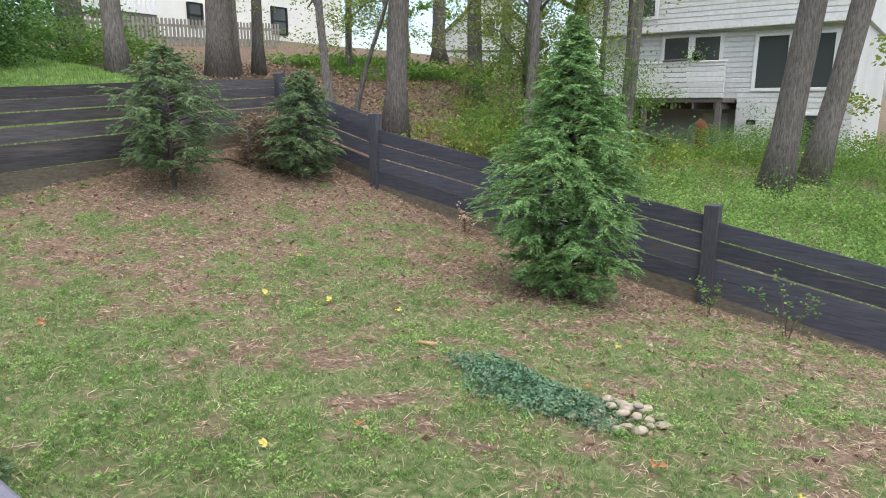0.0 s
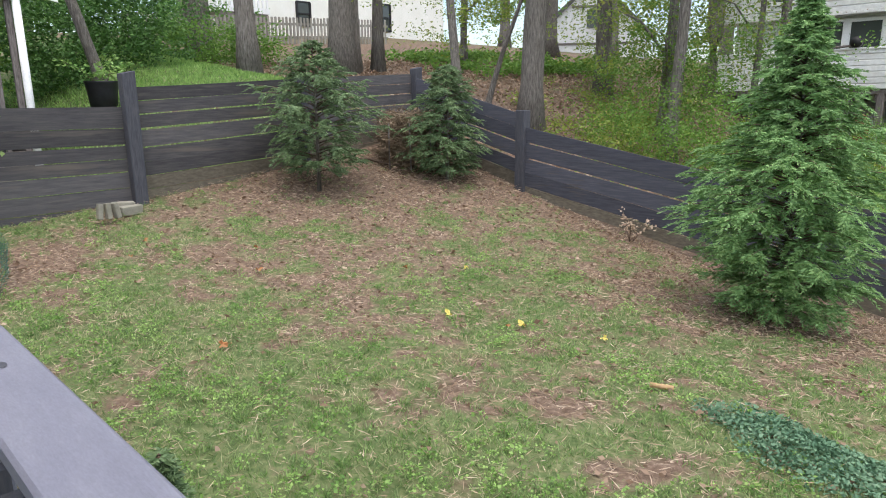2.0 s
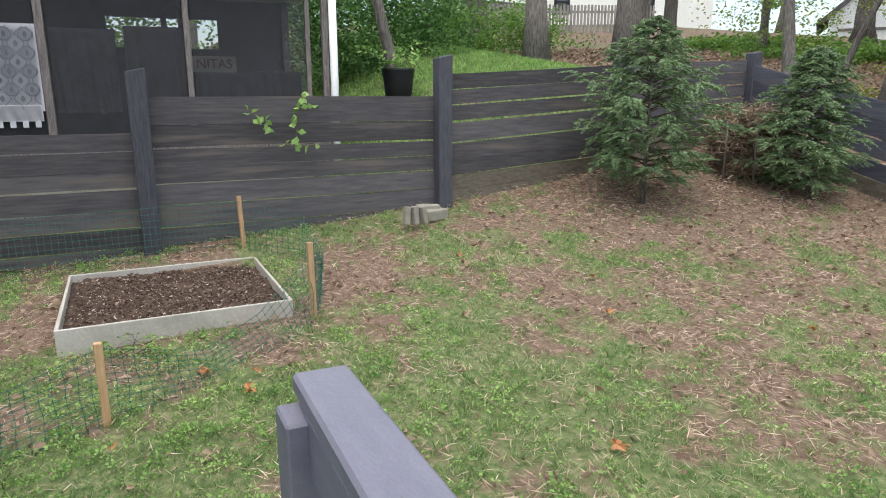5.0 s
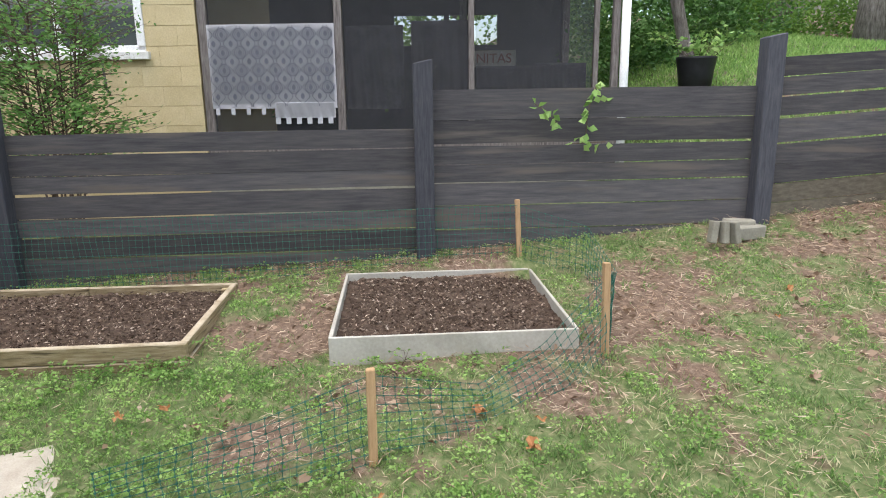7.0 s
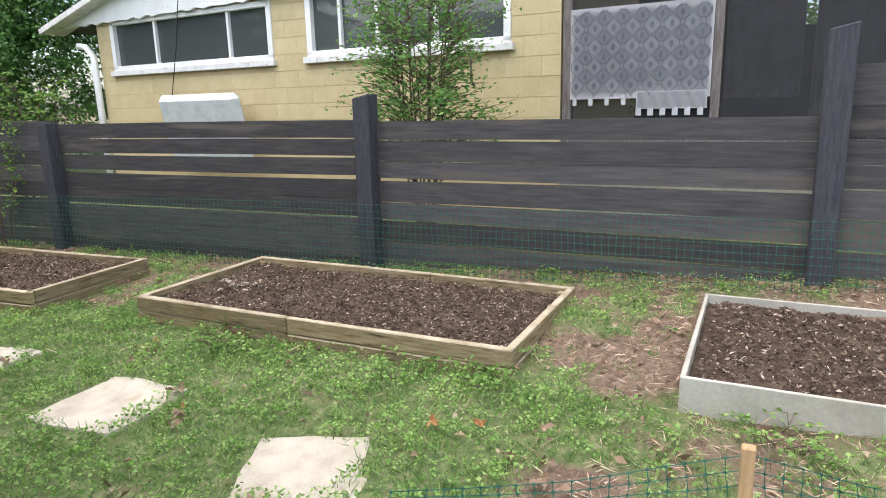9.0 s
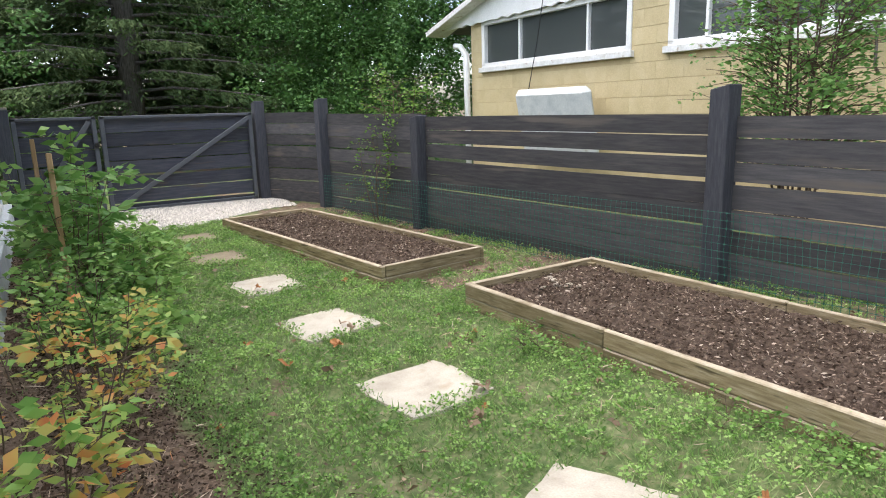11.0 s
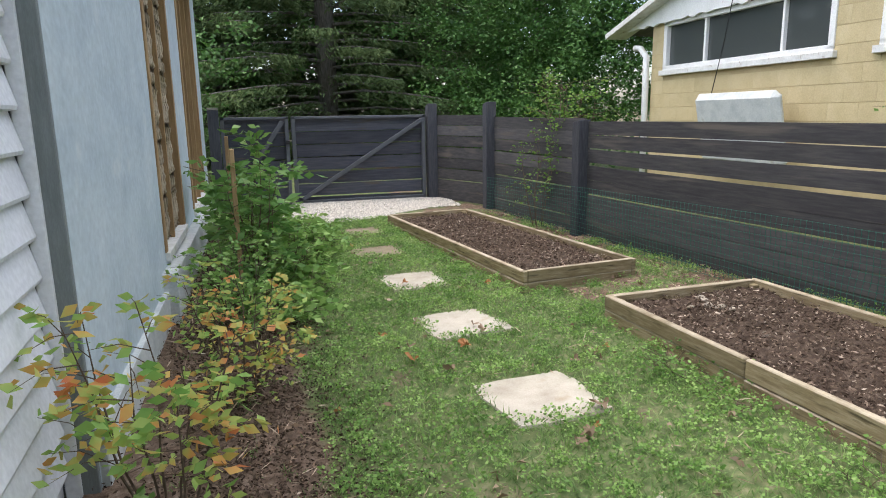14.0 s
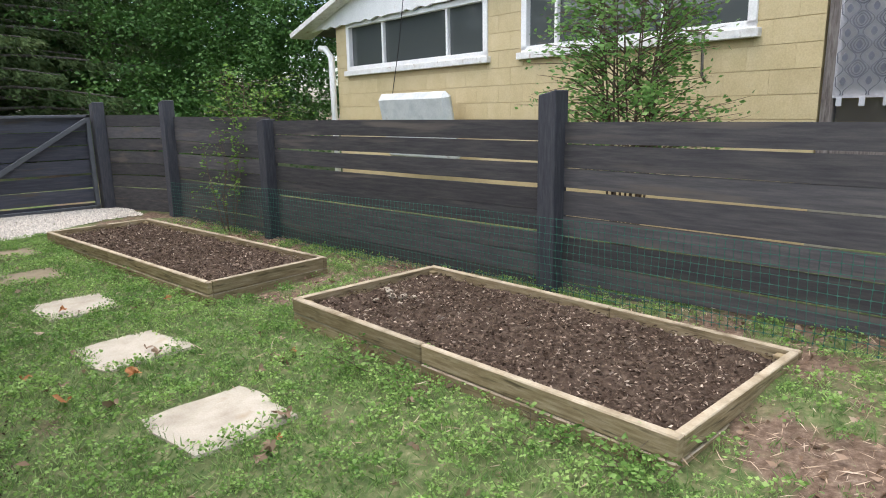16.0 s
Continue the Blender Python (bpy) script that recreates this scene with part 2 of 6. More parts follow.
def part(name, bm, mat, parent=None, label="", smooth=False):
    me = bpy.data.meshes.new(name)
    if smooth:
        for f in bm.faces:
            f.smooth = True
    bm.to_mesh(me)
    bm.free()
    return link_mesh(name, me, mat, parent, label)


def add_box(bm, c, s, rz=0.0, bev=0.0, jit=0.0, m=None):
    """A box of size s round c, turned rz degrees, with chamfered edges."""
    t = (m if m is not None else pose(c[0], c[1], c[2], 0, 0, rz)) @ Matrix.Diagonal((s[0], s[1], s[2], 1))
    vs = bmesh.ops.create_cube(bm, size=1, matrix=t)["verts"]
    if jit:
        for v in vs:
            v.co += Vector((random.uniform(-jit, jit), random.uniform(-jit, jit), random.uniform(-jit, jit)))
    if bev:
        es = list({e for v in vs for e in v.link_edges})
        bmesh.ops.bevel(bm, geom=es, offset=bev, segments=1, affect="EDGES")


def box(name, c, s, mat, parent=None, rz=0.0, bev=0.004, jit=0.0, label="", m=None):
    bm = bmesh.new()
    add_box(bm, c, s, rz, bev, jit, m)
    return part(name, bm, mat, parent, label)


def beam_matrix(a, b):
    """Frame whose x axis runs from a to b, with z as near up as it goes."""
    a, b = Vector(a), Vector(b)
    x = (b - a).normalized()
    up = Vector((0, 0, 1)) if abs(x.z) < 0.95 else Vector((0, 1, 0))
    y = up.cross(x).normalized()
    z = x.cross(y)
    r = Matrix((x, y, z)).transposed().to_4x4()
    return Matrix.Translation((a + b) / 2) @ r, (b - a).length


def beam(name, a, b, w, h, mat, parent=None, bev=0.004, label="", jit=0.0):
    m, ln = beam_matrix(a, b)
    bm = bmesh.new()
    add_box(bm, None, (ln, w, h), 0, bev, jit, m)
    return part(name, bm, mat, parent, label)


def tube_into(bm, pts, radii, sides=8):
    """A round tube through pts, with a radius at each."""
    rings = []
    for i, p in enumerate(pts):
        p = Vector(p)
        d = (Vector(pts[min(i + 1, len(pts) - 1)]) - Vector(pts[max(i - 1, 0)])).normalized()
        q = d.to_track_quat("Z", "Y")
        rings.append([bm.verts.new(p + q @ Vector((radii[i] * math.cos(k * math.tau / sides), radii[i] * math.sin(k * math.tau / sides), 0))) for k in range(sides)])
    for r0, r1 in zip(rings, rings[1:]):
        for k in range(sides):
            bm.faces.new((r0[k], r0[(k + 1) % sides], r1[(k + 1) % sides], r1[k]))
    bm.faces.new(rings[0][::-1])
    bm.faces.new(rings[-1])


def tube(name, pts, radii, mat, parent=None, sides=8, label=""):
    bm = bmesh.new()
    if isinstance(radii, (int, float)):
        radii = [radii] * len(pts)
    tube_into(bm, pts, radii, sides)
    return part(name, bm, mat, parent, label, True)


def empty(name, at, label, category, group="", kind=""):
    ob = new(name)
    ob.location = at
    ob.empty_display_size = 0.1
    tagged(ob, label, category, group, kind)
    bpy.context.view_layer.update()
    return ob


def cards(name, pos, direc, length, width, mat, parent=None, label="", fold=0.15, tip=0.45):
    """Many leaves in one mesh: each a folded blade at pos that grows along direc."""
    n = len(pos)
    d = direc / (np.linalg.norm(direc, axis=1, keepdims=True) + 1e-9)
    r = RNG.normal(size=(n, 3))
    s = np.cross(d, r)
    s /= np.linalg.norm(s, axis=1, keepdims=True) + 1e-9
    up = np.cross(s, d)
    ln = np.broadcast_to(np.asarray(length, float), (n,))[:, None]
    wd = np.broadcast_to(np.asarray(width, float), (n,))[:, None]
    mid = pos + d * ln * tip
    v = np.stack([pos, mid + s * wd / 2 + up * ln * fold, pos + d * ln, mid - s * wd / 2 + up * ln * fold], 1).reshape(-1, 3)
    me = bpy.data.meshes.new(name)
    me.vertices.add(4 * n)
    me.vertices.foreach_set("co", v.astype(np.float32).ravel())
    me.loops.add(4 * n)
    me.loops.foreach_set("vertex_index", np.arange(4 * n, dtype=np.int32))
    me.polygons.add(n)
    me.polygons.foreach_set("loop_start", np.arange(0, 4 * n, 4, dtype=np.int32))
    me.update(calc_edges=True)
    return link_mesh(name, me, mat, parent, label)


def flat_dirs(n, lift=0.3):
    a = RNG.uniform(0, math.tau, n)
    return np.stack([np.cos(a), np.sin(a), RNG.normal(0, lift, n)], 1)


# ---- the ground ----
def smooth(a, b, x):
    t = np.clip((x - a) / (b - a), 0, 1)
    return t * t * (3 - 2 * t)


def ground_z(x, y):
    """Lie of the land: a yard that falls away to the east and a bank that climbs to the west and north-west."""
    x, y = np.asarray(x, float), np.asarray(y, float)
    u, v = (np.clip(x, -9, 1.5) + 4) / 5, np.clip(y, -9.5, 7.6) / 6
    z = 0.05 - 0.064 * u - 0.126 * v + 0.096 * u * u - 0.36 * u * v - 0.098 * v * v - 0.13 * u**3 + 0.239 * u * u * v - 0.265 * u * v * v - 0.031 * v**3
    z = z - 0.055 * np.exp(-(((x + 6) / 1.6) ** 2) - ((y + 1.8) / 2.4) ** 2)
    for a, b, c, d in ((-8.2, -7.1, -3.75, -1.3), (-8.2, -6.95, -0.45, 0.83), (-7.5, -6.95, -7.4, -5.0)):
        z = z - 0.13 * ((x > a) & (x < b) & (y > c) & (y < d))
    west = np.clip(-9 - x, 0, 60)
    z = z + smooth(0.5, 6, y) * 0.13 * np.minimum(west, 22) + 0.75 * smooth(1.5, 4, y) * smooth(0.2, 2.2, west) * (1 - 0.6 * smooth(5.5, 8, y))
    north = np.clip(y - 7.6, 0, 60)
    z = z + smooth(-7, -3, x) * np.minimum(0.15 * north, 0.8) + smooth(-7, -10, x) * np.minimum(0.05 * north, 0.8)
    return z


def gz(x, y):
    return float(ground_z(x, y))


def noise2(x, y, s, seed=0.0):
    return np.array([noise.noise((float(a) * s, float(b) * s, seed)) for a, b in zip(np.ravel(x), np.ravel(y))]).reshape(np.shape(x))


def cover(x, y):
    """How much living grass covers the soil, 0 to 1."""
    x, y = np.asarray(x, float), np.asarray(y, float)
    n = 0.5 + 0.4 * noise2(x, y, 0.9, 3.1) + 0.6 * noise2(x, y, 2.6, 8.2) + 0.7 * noise2(x, y, 6.5, 4.4) + 0.6 * noise2(x, y, 14.0, 6.1)
    back = smooth(2.2, 5.2, y) * 0.03 + smooth(-4.5, -7.5, x) * smooth(1.5, 4, y) * 0.16
    c = 0.57 - back + (n - 0.5) * 0.9
    c = c + 0.3 * smooth(1.0, -1.0, y) + 0.25 * smooth(2.8, 1.6, y)
    c = c - 0.9 * np.exp(-(((x + 7.4) / 0.6) ** 2 + ((y - 1.5) / 0.35) ** 2))
    c = c - 0.75 * np.exp(-(((x + 6.25) / 0.4) ** 2 + ((y + 0.75) / 0.4) ** 2))
    c = c - 0.8 * np.exp(-(((x + 3.1) / 0.25) ** 2 + ((y - 2.7) / 0.25) ** 2))
    c = c - 1.0 * np.exp(-(((x + 2.75) / 1.0) ** 2 + ((y - 6.2) / 0.7) ** 2))
    c = c - 0.8 * np.exp(-(((x + 8.1) / 1.1) ** 2 + ((y - 5.6) / 1.3) ** 2))
    c = c - smooth(0.6, 0.1, 7.2 - y) * smooth(7.6, 7.2, y) * 0.7
    c = c - smooth(-6.9, -7.2, x) * smooth(0.9, 0.4, y) * smooth(-9, -8.6, x) * 0.7
    c = c - 0.4 * np.exp(-(((x + 6.5) / 0.9) ** 2 + ((y - 0.3) / 1.0) ** 2)) - 0.14 * smooth(0.2, 1.2, y) * smooth(-3.5, -5, x)
    c = c - smooth(-5.25, -4.95, x) * smooth(-1.3, -1.7, y) * smooth(-8.5, -7.8, y) * 1.6
    c = c + smooth(-9.2, -9.8, x) * 0.5 - smooth(8.0, 9.5, y) * smooth(-5, -7, x) * 0.75
    return np.clip(c, 0, 1)


def spaced(a, b, step, far, grow=1.35):
    """Even steps from a to b, then ever wider ones out to far on both sides."""
    mid = list(np.arange(a, b, step))
    lo, hi, s = [mid[0]], [mid[-1]], step
    while s < far:
        s *= grow
        lo.append(lo[-1] - s)
        hi.append(hi[-1] + s)
    return np.array(lo[:0:-1] + mid + hi[1:])


def build_ground():
    xs, ys = spaced(-10.0, 1.5, 0.11, 160), spaced(-10.5, 9.0, 0.11, 160)
    X, Y = np.meshgrid(xs, ys)
    Z = ground_z(X, Y)
    near = (np.abs(X) < 25) & (np.abs(Y) < 25)
    bumps = np.zeros_like(Z)
    bumps[near] = 0.022 * noise2(X[near], Y[near], 1.6, 1.0) + 0.008 * noise2(X[near], Y[near], 6.0, 2.0)
    Z = Z + bumps
    v = np.stack([X, Y, Z], -1).reshape(-1, 3)
    w, h = len(xs), len(ys)
    i = (np.arange(h - 1)[:, None] * w + np.arange(w - 1)[None]).ravel()
    f = np.stack([i, i + 1, i + w + 1, i + w], 1)
    me = bpy.data.meshes.new("ground")
    me.from_pydata(v.tolist(), [], f.tolist())
    me.polygons.foreach_set("use_smooth", [True] * len(me.polygons))
    c = np.zeros(X.shape)
    c[near] = cover(X[near], Y[near])
    c[~near] = 0.35
    at = me.attributes.new("cover", "FLOAT", "POINT")
    at.data.foreach_set("value", c.ravel().astype(np.float32))
    m = bpy.data.materials.new("yard_ground")
    m.use_nodes = True
    N, L = m.node_tree.nodes, m.node_tree.links
    b = N["Principled BSDF"]
    b.inputs["Roughness"].default_value = 0.95
    b.inputs["Specular IOR Level"].default_value = 0.1
    tc = N.new("ShaderNodeTexCoord")
    a = N.new("ShaderNodeAttribute")
    a.attribute_name = "cover"

    def tex(scale, detail=8, rough=0.65):
        n = N.new("ShaderNodeTexNoise")
        n.inputs["Scale"].default_value, n.inputs["Detail"].default_value, n.inputs["Roughness"].default_value = scale, detail, rough
        L.new(tc.outputs["Object"], n.inputs["Vector"])
        return n

    def ramp(src, cols, lo=0.3, hi=0.7):
        r = N.new("ShaderNodeValToRGB")
        e = r.color_ramp.elements
        while len(e) < len(cols):
            e.new(0.5)
        for k, col in enumerate(cols):
            e[k].position, e[k].color = lo + (hi - lo) * k / (len(cols) - 1), (*col, 1)
        L.new(src, r.inputs[0])
        return r.outputs[0]

    soil = ramp(tex(26, 10, 0.75).outputs[0], [(0.05, 0.033, 0.024), (0.11, 0.075, 0.053), (0.175, 0.127, 0.093), (0.31, 0.245, 0.19)])
    turf = ramp(tex(22).outputs[0], [(0.04, 0.068, 0.022), (0.08, 0.115, 0.042), (0.15, 0.165, 0.078), (0.28, 0.24, 0.16)], 0.28, 0.75)
    jitter = tex(9).outputs[0]
    s = N.new("ShaderNodeMath")
    s.operation = "MULTIPLY_ADD"
    L.new(jitter, s.inputs[0])
    s.inputs[1].default_value = 1.1
    s.inputs[2].default_value = -0.55
    ad = N.new("ShaderNodeMath")
    ad.operation = "ADD"
    L.new(s.outputs[0], ad.inputs[0])
    L.new(a.outputs["Fac"], ad.inputs[1])
    mr = N.new("ShaderNodeMapRange")
    mr.inputs[1].default_value, mr.inputs[2].default_value = 0.25, 0.65
    L.new(ad.outputs[0], mr.inputs[0])
    mx = N.new("ShaderNodeMix")
    mx.data_type = "RGBA"
    L.new(mr.outputs[0], mx.inputs[0])
    L.new(soil, mx.inputs[6])
    L.new(turf, mx.inputs[7])
    L.new(mx.outputs[2], b.inputs["Base Color"])
    bp = N.new("ShaderNodeBump")
    bp.inputs["Strength"].default_value, bp.inputs["Distance"].default_value = 0.6, 0.01
    L.new(tex(80).outputs[0], bp.inputs["Height"])
    L.new(bp.outputs[0], b.inputs["Normal"])
    g = link_mesh("ground", me, m)
    tagged(g, "patchy autumn lawn of grass, bare red-brown soil and straw", "ground", kind="structure")


build_ground()


# ---- fences ----
def fence_bay(fence, a, b, top_a, top_b, low_a, low_b, width, mat, gaps=0.012, off=0.035, plan=()):
    """Level boards from post to post, top to bottom, with uneven gaps; the lowest is cut to the ground."""
    a, b = Vector(a), Vector(b)
    d = (b - a).normalized()
    nrm = Vector((d.y, -d.x)) * off
    za, zb = top_a, top_b
    n = 0
    while za - low_a > 0.03 or zb - low_b > 0.03:
        wd = plan[n][0] if n < len(plan) else width * random.choice((1.0, 1.0, 0.97, 1.03))
        ha, hb = min(wd, max(0.02, za - low_a)), min(wd, max(0.02, zb - low_b))
        bm = bmesh.new()
        w = 0.011
        j = random.uniform(-0.004, 0.004)
        seg = 8
        sag = random.uniform(-0.006, 0.006)
        rows = []
        for k in range(seg + 1):
            t = k / seg
            p = a.lerp(b, t) + nrm * (1 + j * 8)
            zt = za + (zb - za) * t + sag * math.sin(math.pi * t) + random.uniform(-0.0012, 0.0012)
            hh = ha + (hb - ha) * t
            rows.append([bm.verts.new((p.x + s * w * d.y, p.y - s * w * d.x, z)) for s, z in ((1, zt), (1, zt - hh), (-1, zt - hh), (-1, zt))])
        for r0, r1 in zip(rows, rows[1:]):
            for k in range(4):
                bm.faces.new((r0[k], r0[(k + 1) % 4], r1[(k + 1) % 4], r1[k]))
        bm.faces.new(rows[0][::-1])
        bm.faces.new(rows[-1])
        low_board = min(za - ha - low_a, zb - hb - low_b) < 0.05 and fence.name.startswith("board_fence") and min(a.y, b.y) > 2.5
        part("board", bm, FENCE_MUD if low_board else mat, fence, "mud-splashed bottom board" if low_board else "")
        g = plan[n][1] if n < len(plan) else random.choice((0.006, 0.007, gaps, gaps, gaps * 2.0))
        za, zb = za - wd - g, zb - wd - g - random.uniform(-0.004, 0.004)
        n += 1
        if n > 12:
            break


def fence_post(fence, x, y, top, low, size=0.14, slope=0.02, rz=0.0):
    bm = bmesh.new()
    h = top - low + 0.3
    add_box(bm, (x, y, low - 0.3 + h / 2), (size, size, h), rz, 0.006)
    for v in bm.verts:
        if v.co.z > top - 0.05:
            v.co.z += slope * (v.co.y - y) / size
    return part("post", bm, POST, fence)


left_fence = empty("board_fence", (-8.55, 0, 0), "tall dark blue-grey stained horizontal board fence beside raised beds", "fence")
LF = [(-8.85, 7.2), (-8.68, 4.95), (-8.55, 2.72), (-8.55, 0.11), (-8.55, -2.95), (-8.38, -6.42), (-8.2, -8.5), (-7.72, -9.55)]
LTOP = [(1.97, 1.86), (1.86, 1.73), (1.53, 1.53), (1.25, 1.25), (1.265, 1.265), (1.30, 1.32), (1.34, 1.35)]
LPOST = [2.06, 1.95, 1.89, 1.73, 1.44, 1.27, 1.50, 1.50]
CORNER_BAY = ((0.14, 0.008), (0.135, 0.012), (0.14, 0.024), (0.18, 0.015), (0.15, 0.006), (0.15, 0.007))
SIDE_BAY = ((0.14, 0.005), (0.14, 0.006), (0.14, 0.02), (0.15, 0.006), (0.14, 0.014), (0.15, 0.005))
# width of each board and the gap under it, from the top, bay by bay
BAYS = (CORNER_BAY, CORNER_BAY,
        ((0.22, 0.005), (0.17, 0.018), (0.135, 0.004), (0.13, 0.013), (0.165, 0.005), (0.175, 0.014), (0.15, 0.005)),
        ((0.135, 0.005), (0.15, 0.006), (0.125, 0.026), (0.16, 0.007), (0.13, 0.013), (0.15, 0.007), (0.15, 0.006)),
        ((0.135, 0.006), (0.13, 0.014), (0.135, 0.032), (0.145, 0.006), (0.14, 0.016), (0.15, 0.006), (0.15, 0.006)),
        SIDE_BAY, SIDE_BAY)
for (a, b), (ta, tb), bay in zip(zip(LF, LF[1:]), LTOP, BAYS):
    fence_bay(left_fence, b, a, tb, ta, gz(*b) - 0.01, gz(*a) - 0.01, 0.143, FENCE, 0.012, -0.05, bay)
for (x, y), tp in zip(LF, LPOST):
    fence_post(left_fence, x, y, tp, gz(x, y), 0.14, 0.03)

right_fence = empty("board_fence", (-4, 7.25, 0), "dark blue-grey board fence stepping down a slope behind the lawn", "fence")
fence_bay(right_fence, (-6.78, 7.3), (-8.85, 7.2), 1.36, 1.92, gz(-6.78, 7.3), 0.95, 0.185, FENCE_X, 0.02, -0.05)
fence_bay(right_fence, (-1.88, 7.3), (-6.78, 7.3), 0.385, 1.2, -0.62, 0.27, 0.185, FENCE_X, 0.02, -0.05)
fence_bay(right_fence, (3.0, 7.3), (-1.88, 7.3), -0.5, 0.34, -1.5, -0.6, 0.185, FENCE_X, 0.02, -0.05)
for x, y, tp, lw in ((-6.78, 7.26, 1.42, 0.25), (-1.88, 7.26, 0.51, -0.62), (3.0, 7.26, -0.3, -1.5)):
    fence_post(right_fence, x, y, tp, lw, 0.15, 0.0)

# the double gate at the end of the side yard
GY = -9.55
for x0, x1, lab in ((-5.72, -7.62, "wide"), (-4.80, -5.68, "narrow")):
    gate = empty("gate", ((x0 + x1) / 2, GY, 0.15), f"closed {lab} dark grey board gate leaf with a diagonal brace", "gate", "double gate")
    fence_bay(gate, (x0, GY - 0.05), (x1, GY - 0.05), 1.33, 1.33, 0.2, 0.2, 0.165, FENCE_X, 0.012, 0.0)
    s = -1 if x1 < x0 else 1
    for x in (x0 + s * 0.025, x1 - s * 0.025):
        box("frame_upright", (x, GY, 0.76), (0.05, 0.05, 1.2), GATEFRAME, gate)
    for z in (0.19, 1.345):
        box("frame_rail", ((x0 + x1) / 2, GY, z), (abs(x1 - x0), 0.05, 0.035), GATEFRAME, gate)
    if lab == "wide":
        beam("brace", (x1 + 0.05, GY + 0.035, 1.3), (x0 - 0.1, GY + 0.035, 0.23), 0.03, 0.055, GATEFRAME, gate)
    else:
        beam("brace", (x1 + 0.08, GY + 0.035, 1.3), (x0 - 0.15, GY + 0.035, 0.35), 0.03, 0.055, GATEFRAME, gate)
        box("latch", (x1 + 0.02, GY + 0.04, 1.02), (0.05, 0.03, 0.05), BLACK, gate)
gp = empty("gate_post", (-4.72, GY, 0.1), "dark stained square gate post with a pale cut top", "post")
fence_post(gp, -4.72, GY, 1.46, 0.1, 0.14, 0.0)
box("post_top", (-4.72, GY, 1.475), (0.14, 0.14, 0.03), CONCRETE, gp)
box("foot_block", (-5.66, GY + 0.02, 0.12), (0.12, 0.12, 0.12), POST, gp)

# ---- raised beds ----


def weathered_top(board):
    """Bleached upper edge on a board."""
    board.data.materials.append(TIMBER_TOP)
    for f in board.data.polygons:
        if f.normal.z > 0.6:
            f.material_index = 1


def bed(x0, x1, y0, y1, top, low, label, white=False):
    """A raised bed: two courses of boards a side, open corners, soil inside."""
    b = empty("raised_bed", ((x0 + x1) / 2, (y0 + y1) / 2, low), label, "raised bed", "raised beds")
    th = 0.02 if white else 0.042
    n = 1 if white else 2
    h = (top - low) / n
    mat = WHITEBED if white else TIMBER
    for k in range(n):
        z = low + h * (k + 0.5)
        for x in (x0 + th / 2, x1 - th / 2):
            if white:
                box("side_board", (x, (y0 + y1) / 2, z), (th, y1 - y0, h), mat, b, bev=0.003)
            else:
                ym = y0 + (y1 - y0) * (0.47 if x > (x0 + x1) / 2 else 0.6)
                for c, d in ((y0, ym - 0.002), (ym + 0.002, y1)):
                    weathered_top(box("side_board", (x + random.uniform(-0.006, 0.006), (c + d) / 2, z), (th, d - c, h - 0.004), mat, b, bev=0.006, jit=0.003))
        for y in (y0 + th / 2, y1 - th / 2):
            board = box("end_board", ((x0 + x1) / 2, y, z), (x1 - x0 - 2 * th - 0.004, th, h - 0.004), mat, b, bev=0.004, jit=0.002)
            if not white:
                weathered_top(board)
    if not white:
        for x in (x0 + th + 0.03, x1 - th - 0.03):
            for y in (y0 + th + 0.03, y1 - th - 0.03):
                box("corner_stake", (x, y, (top + low) / 2 - 0.01), (0.05, 0.05, top - low - 0.03), mat, b)
    bm = bmesh.new()
    nx, ny = 50, 100
    g = [[None] * (ny + 1) for _ in range(nx + 1)]
    for i in range(nx + 1):
        for j in range(ny + 1):
            x = x0 + th + (x1 - x0 - 2 * th) * i / nx
            y = y0 + th + (y1 - y0 - 2 * th) * j / ny
            z = top - 0.06 + 0.03 * noise.noise((x * 2, y * 2, 5)) + 0.022 * noise.noise((x * 9, y * 9, 1)) + 0.02 * noise.noise((x * 22, y * 22, 2)) + 0.01 * noise.noise((x * 55, y * 55, 3))
            g[i][j] = bm.verts.new((x, y, z))
    for i in range(nx):
        for j in range(ny):
            bm.faces.new((g[i][j], g[i + 1][j], g[i + 1][j + 1], g[i][j + 1]))
    part("soil", bm, SOIL, b, "dark brown mulched soil", True)
    n = int(2600 * (x1 - x0) * (y1 - y0))
    p = np.stack([RNG.uniform(x0 + 0.06, x1 - 0.06, n), RNG.uniform(y0 + 0.06, y1 - 0.06, n), np.full(n, top - 0.04) + RNG.normal(0, 0.008, n)], 1)
    chips = cards("mulch", p, flat_dirs(n, 0.35), RNG.uniform(0.006, 0.034, n), RNG.uniform(0.004, 0.015, n), CHIP, b, "scattered wood chips and dry leaf bits", 0.1, 0.5)
    chips["kind"] = "stuff"
    return b


CHIP = leaf_material("wood_chip", [(0.035, 0.024, 0.018), (0.06, 0.041, 0.031), (0.09, 0.064, 0.048), (0.14, 0.103, 0.078), (0.26, 0.2, 0.155), (0.58, 0.5, 0.41)], 0.95, 0.0, 9, 0.2, 0.04)
bed(-8.25, -7.05, -3.8, -1.25, 0.215, 0.02, "low weathered timber raised bed filled with dark bare soil")
lb = bed(-0.52, 0.52, -1.6, 1.6, 0.215, 0.03, "long weathered timber raised bed of bare soil near gate")
bed(-8.22, -6.93, -0.48, 0.86, 0.26, -0.04, "square white-board raised bed of brown soil beside netting", True)


def adopt_all(ob):
    inv = Matrix.Translation(ob.location).inverted()
    for o in ob.children:
        o.matrix_parent_inverse = inv


adopt_all(lb)
lb.matrix_basis = pose(-7.23, -6.2, 0.03, 0, 0, 4.5)

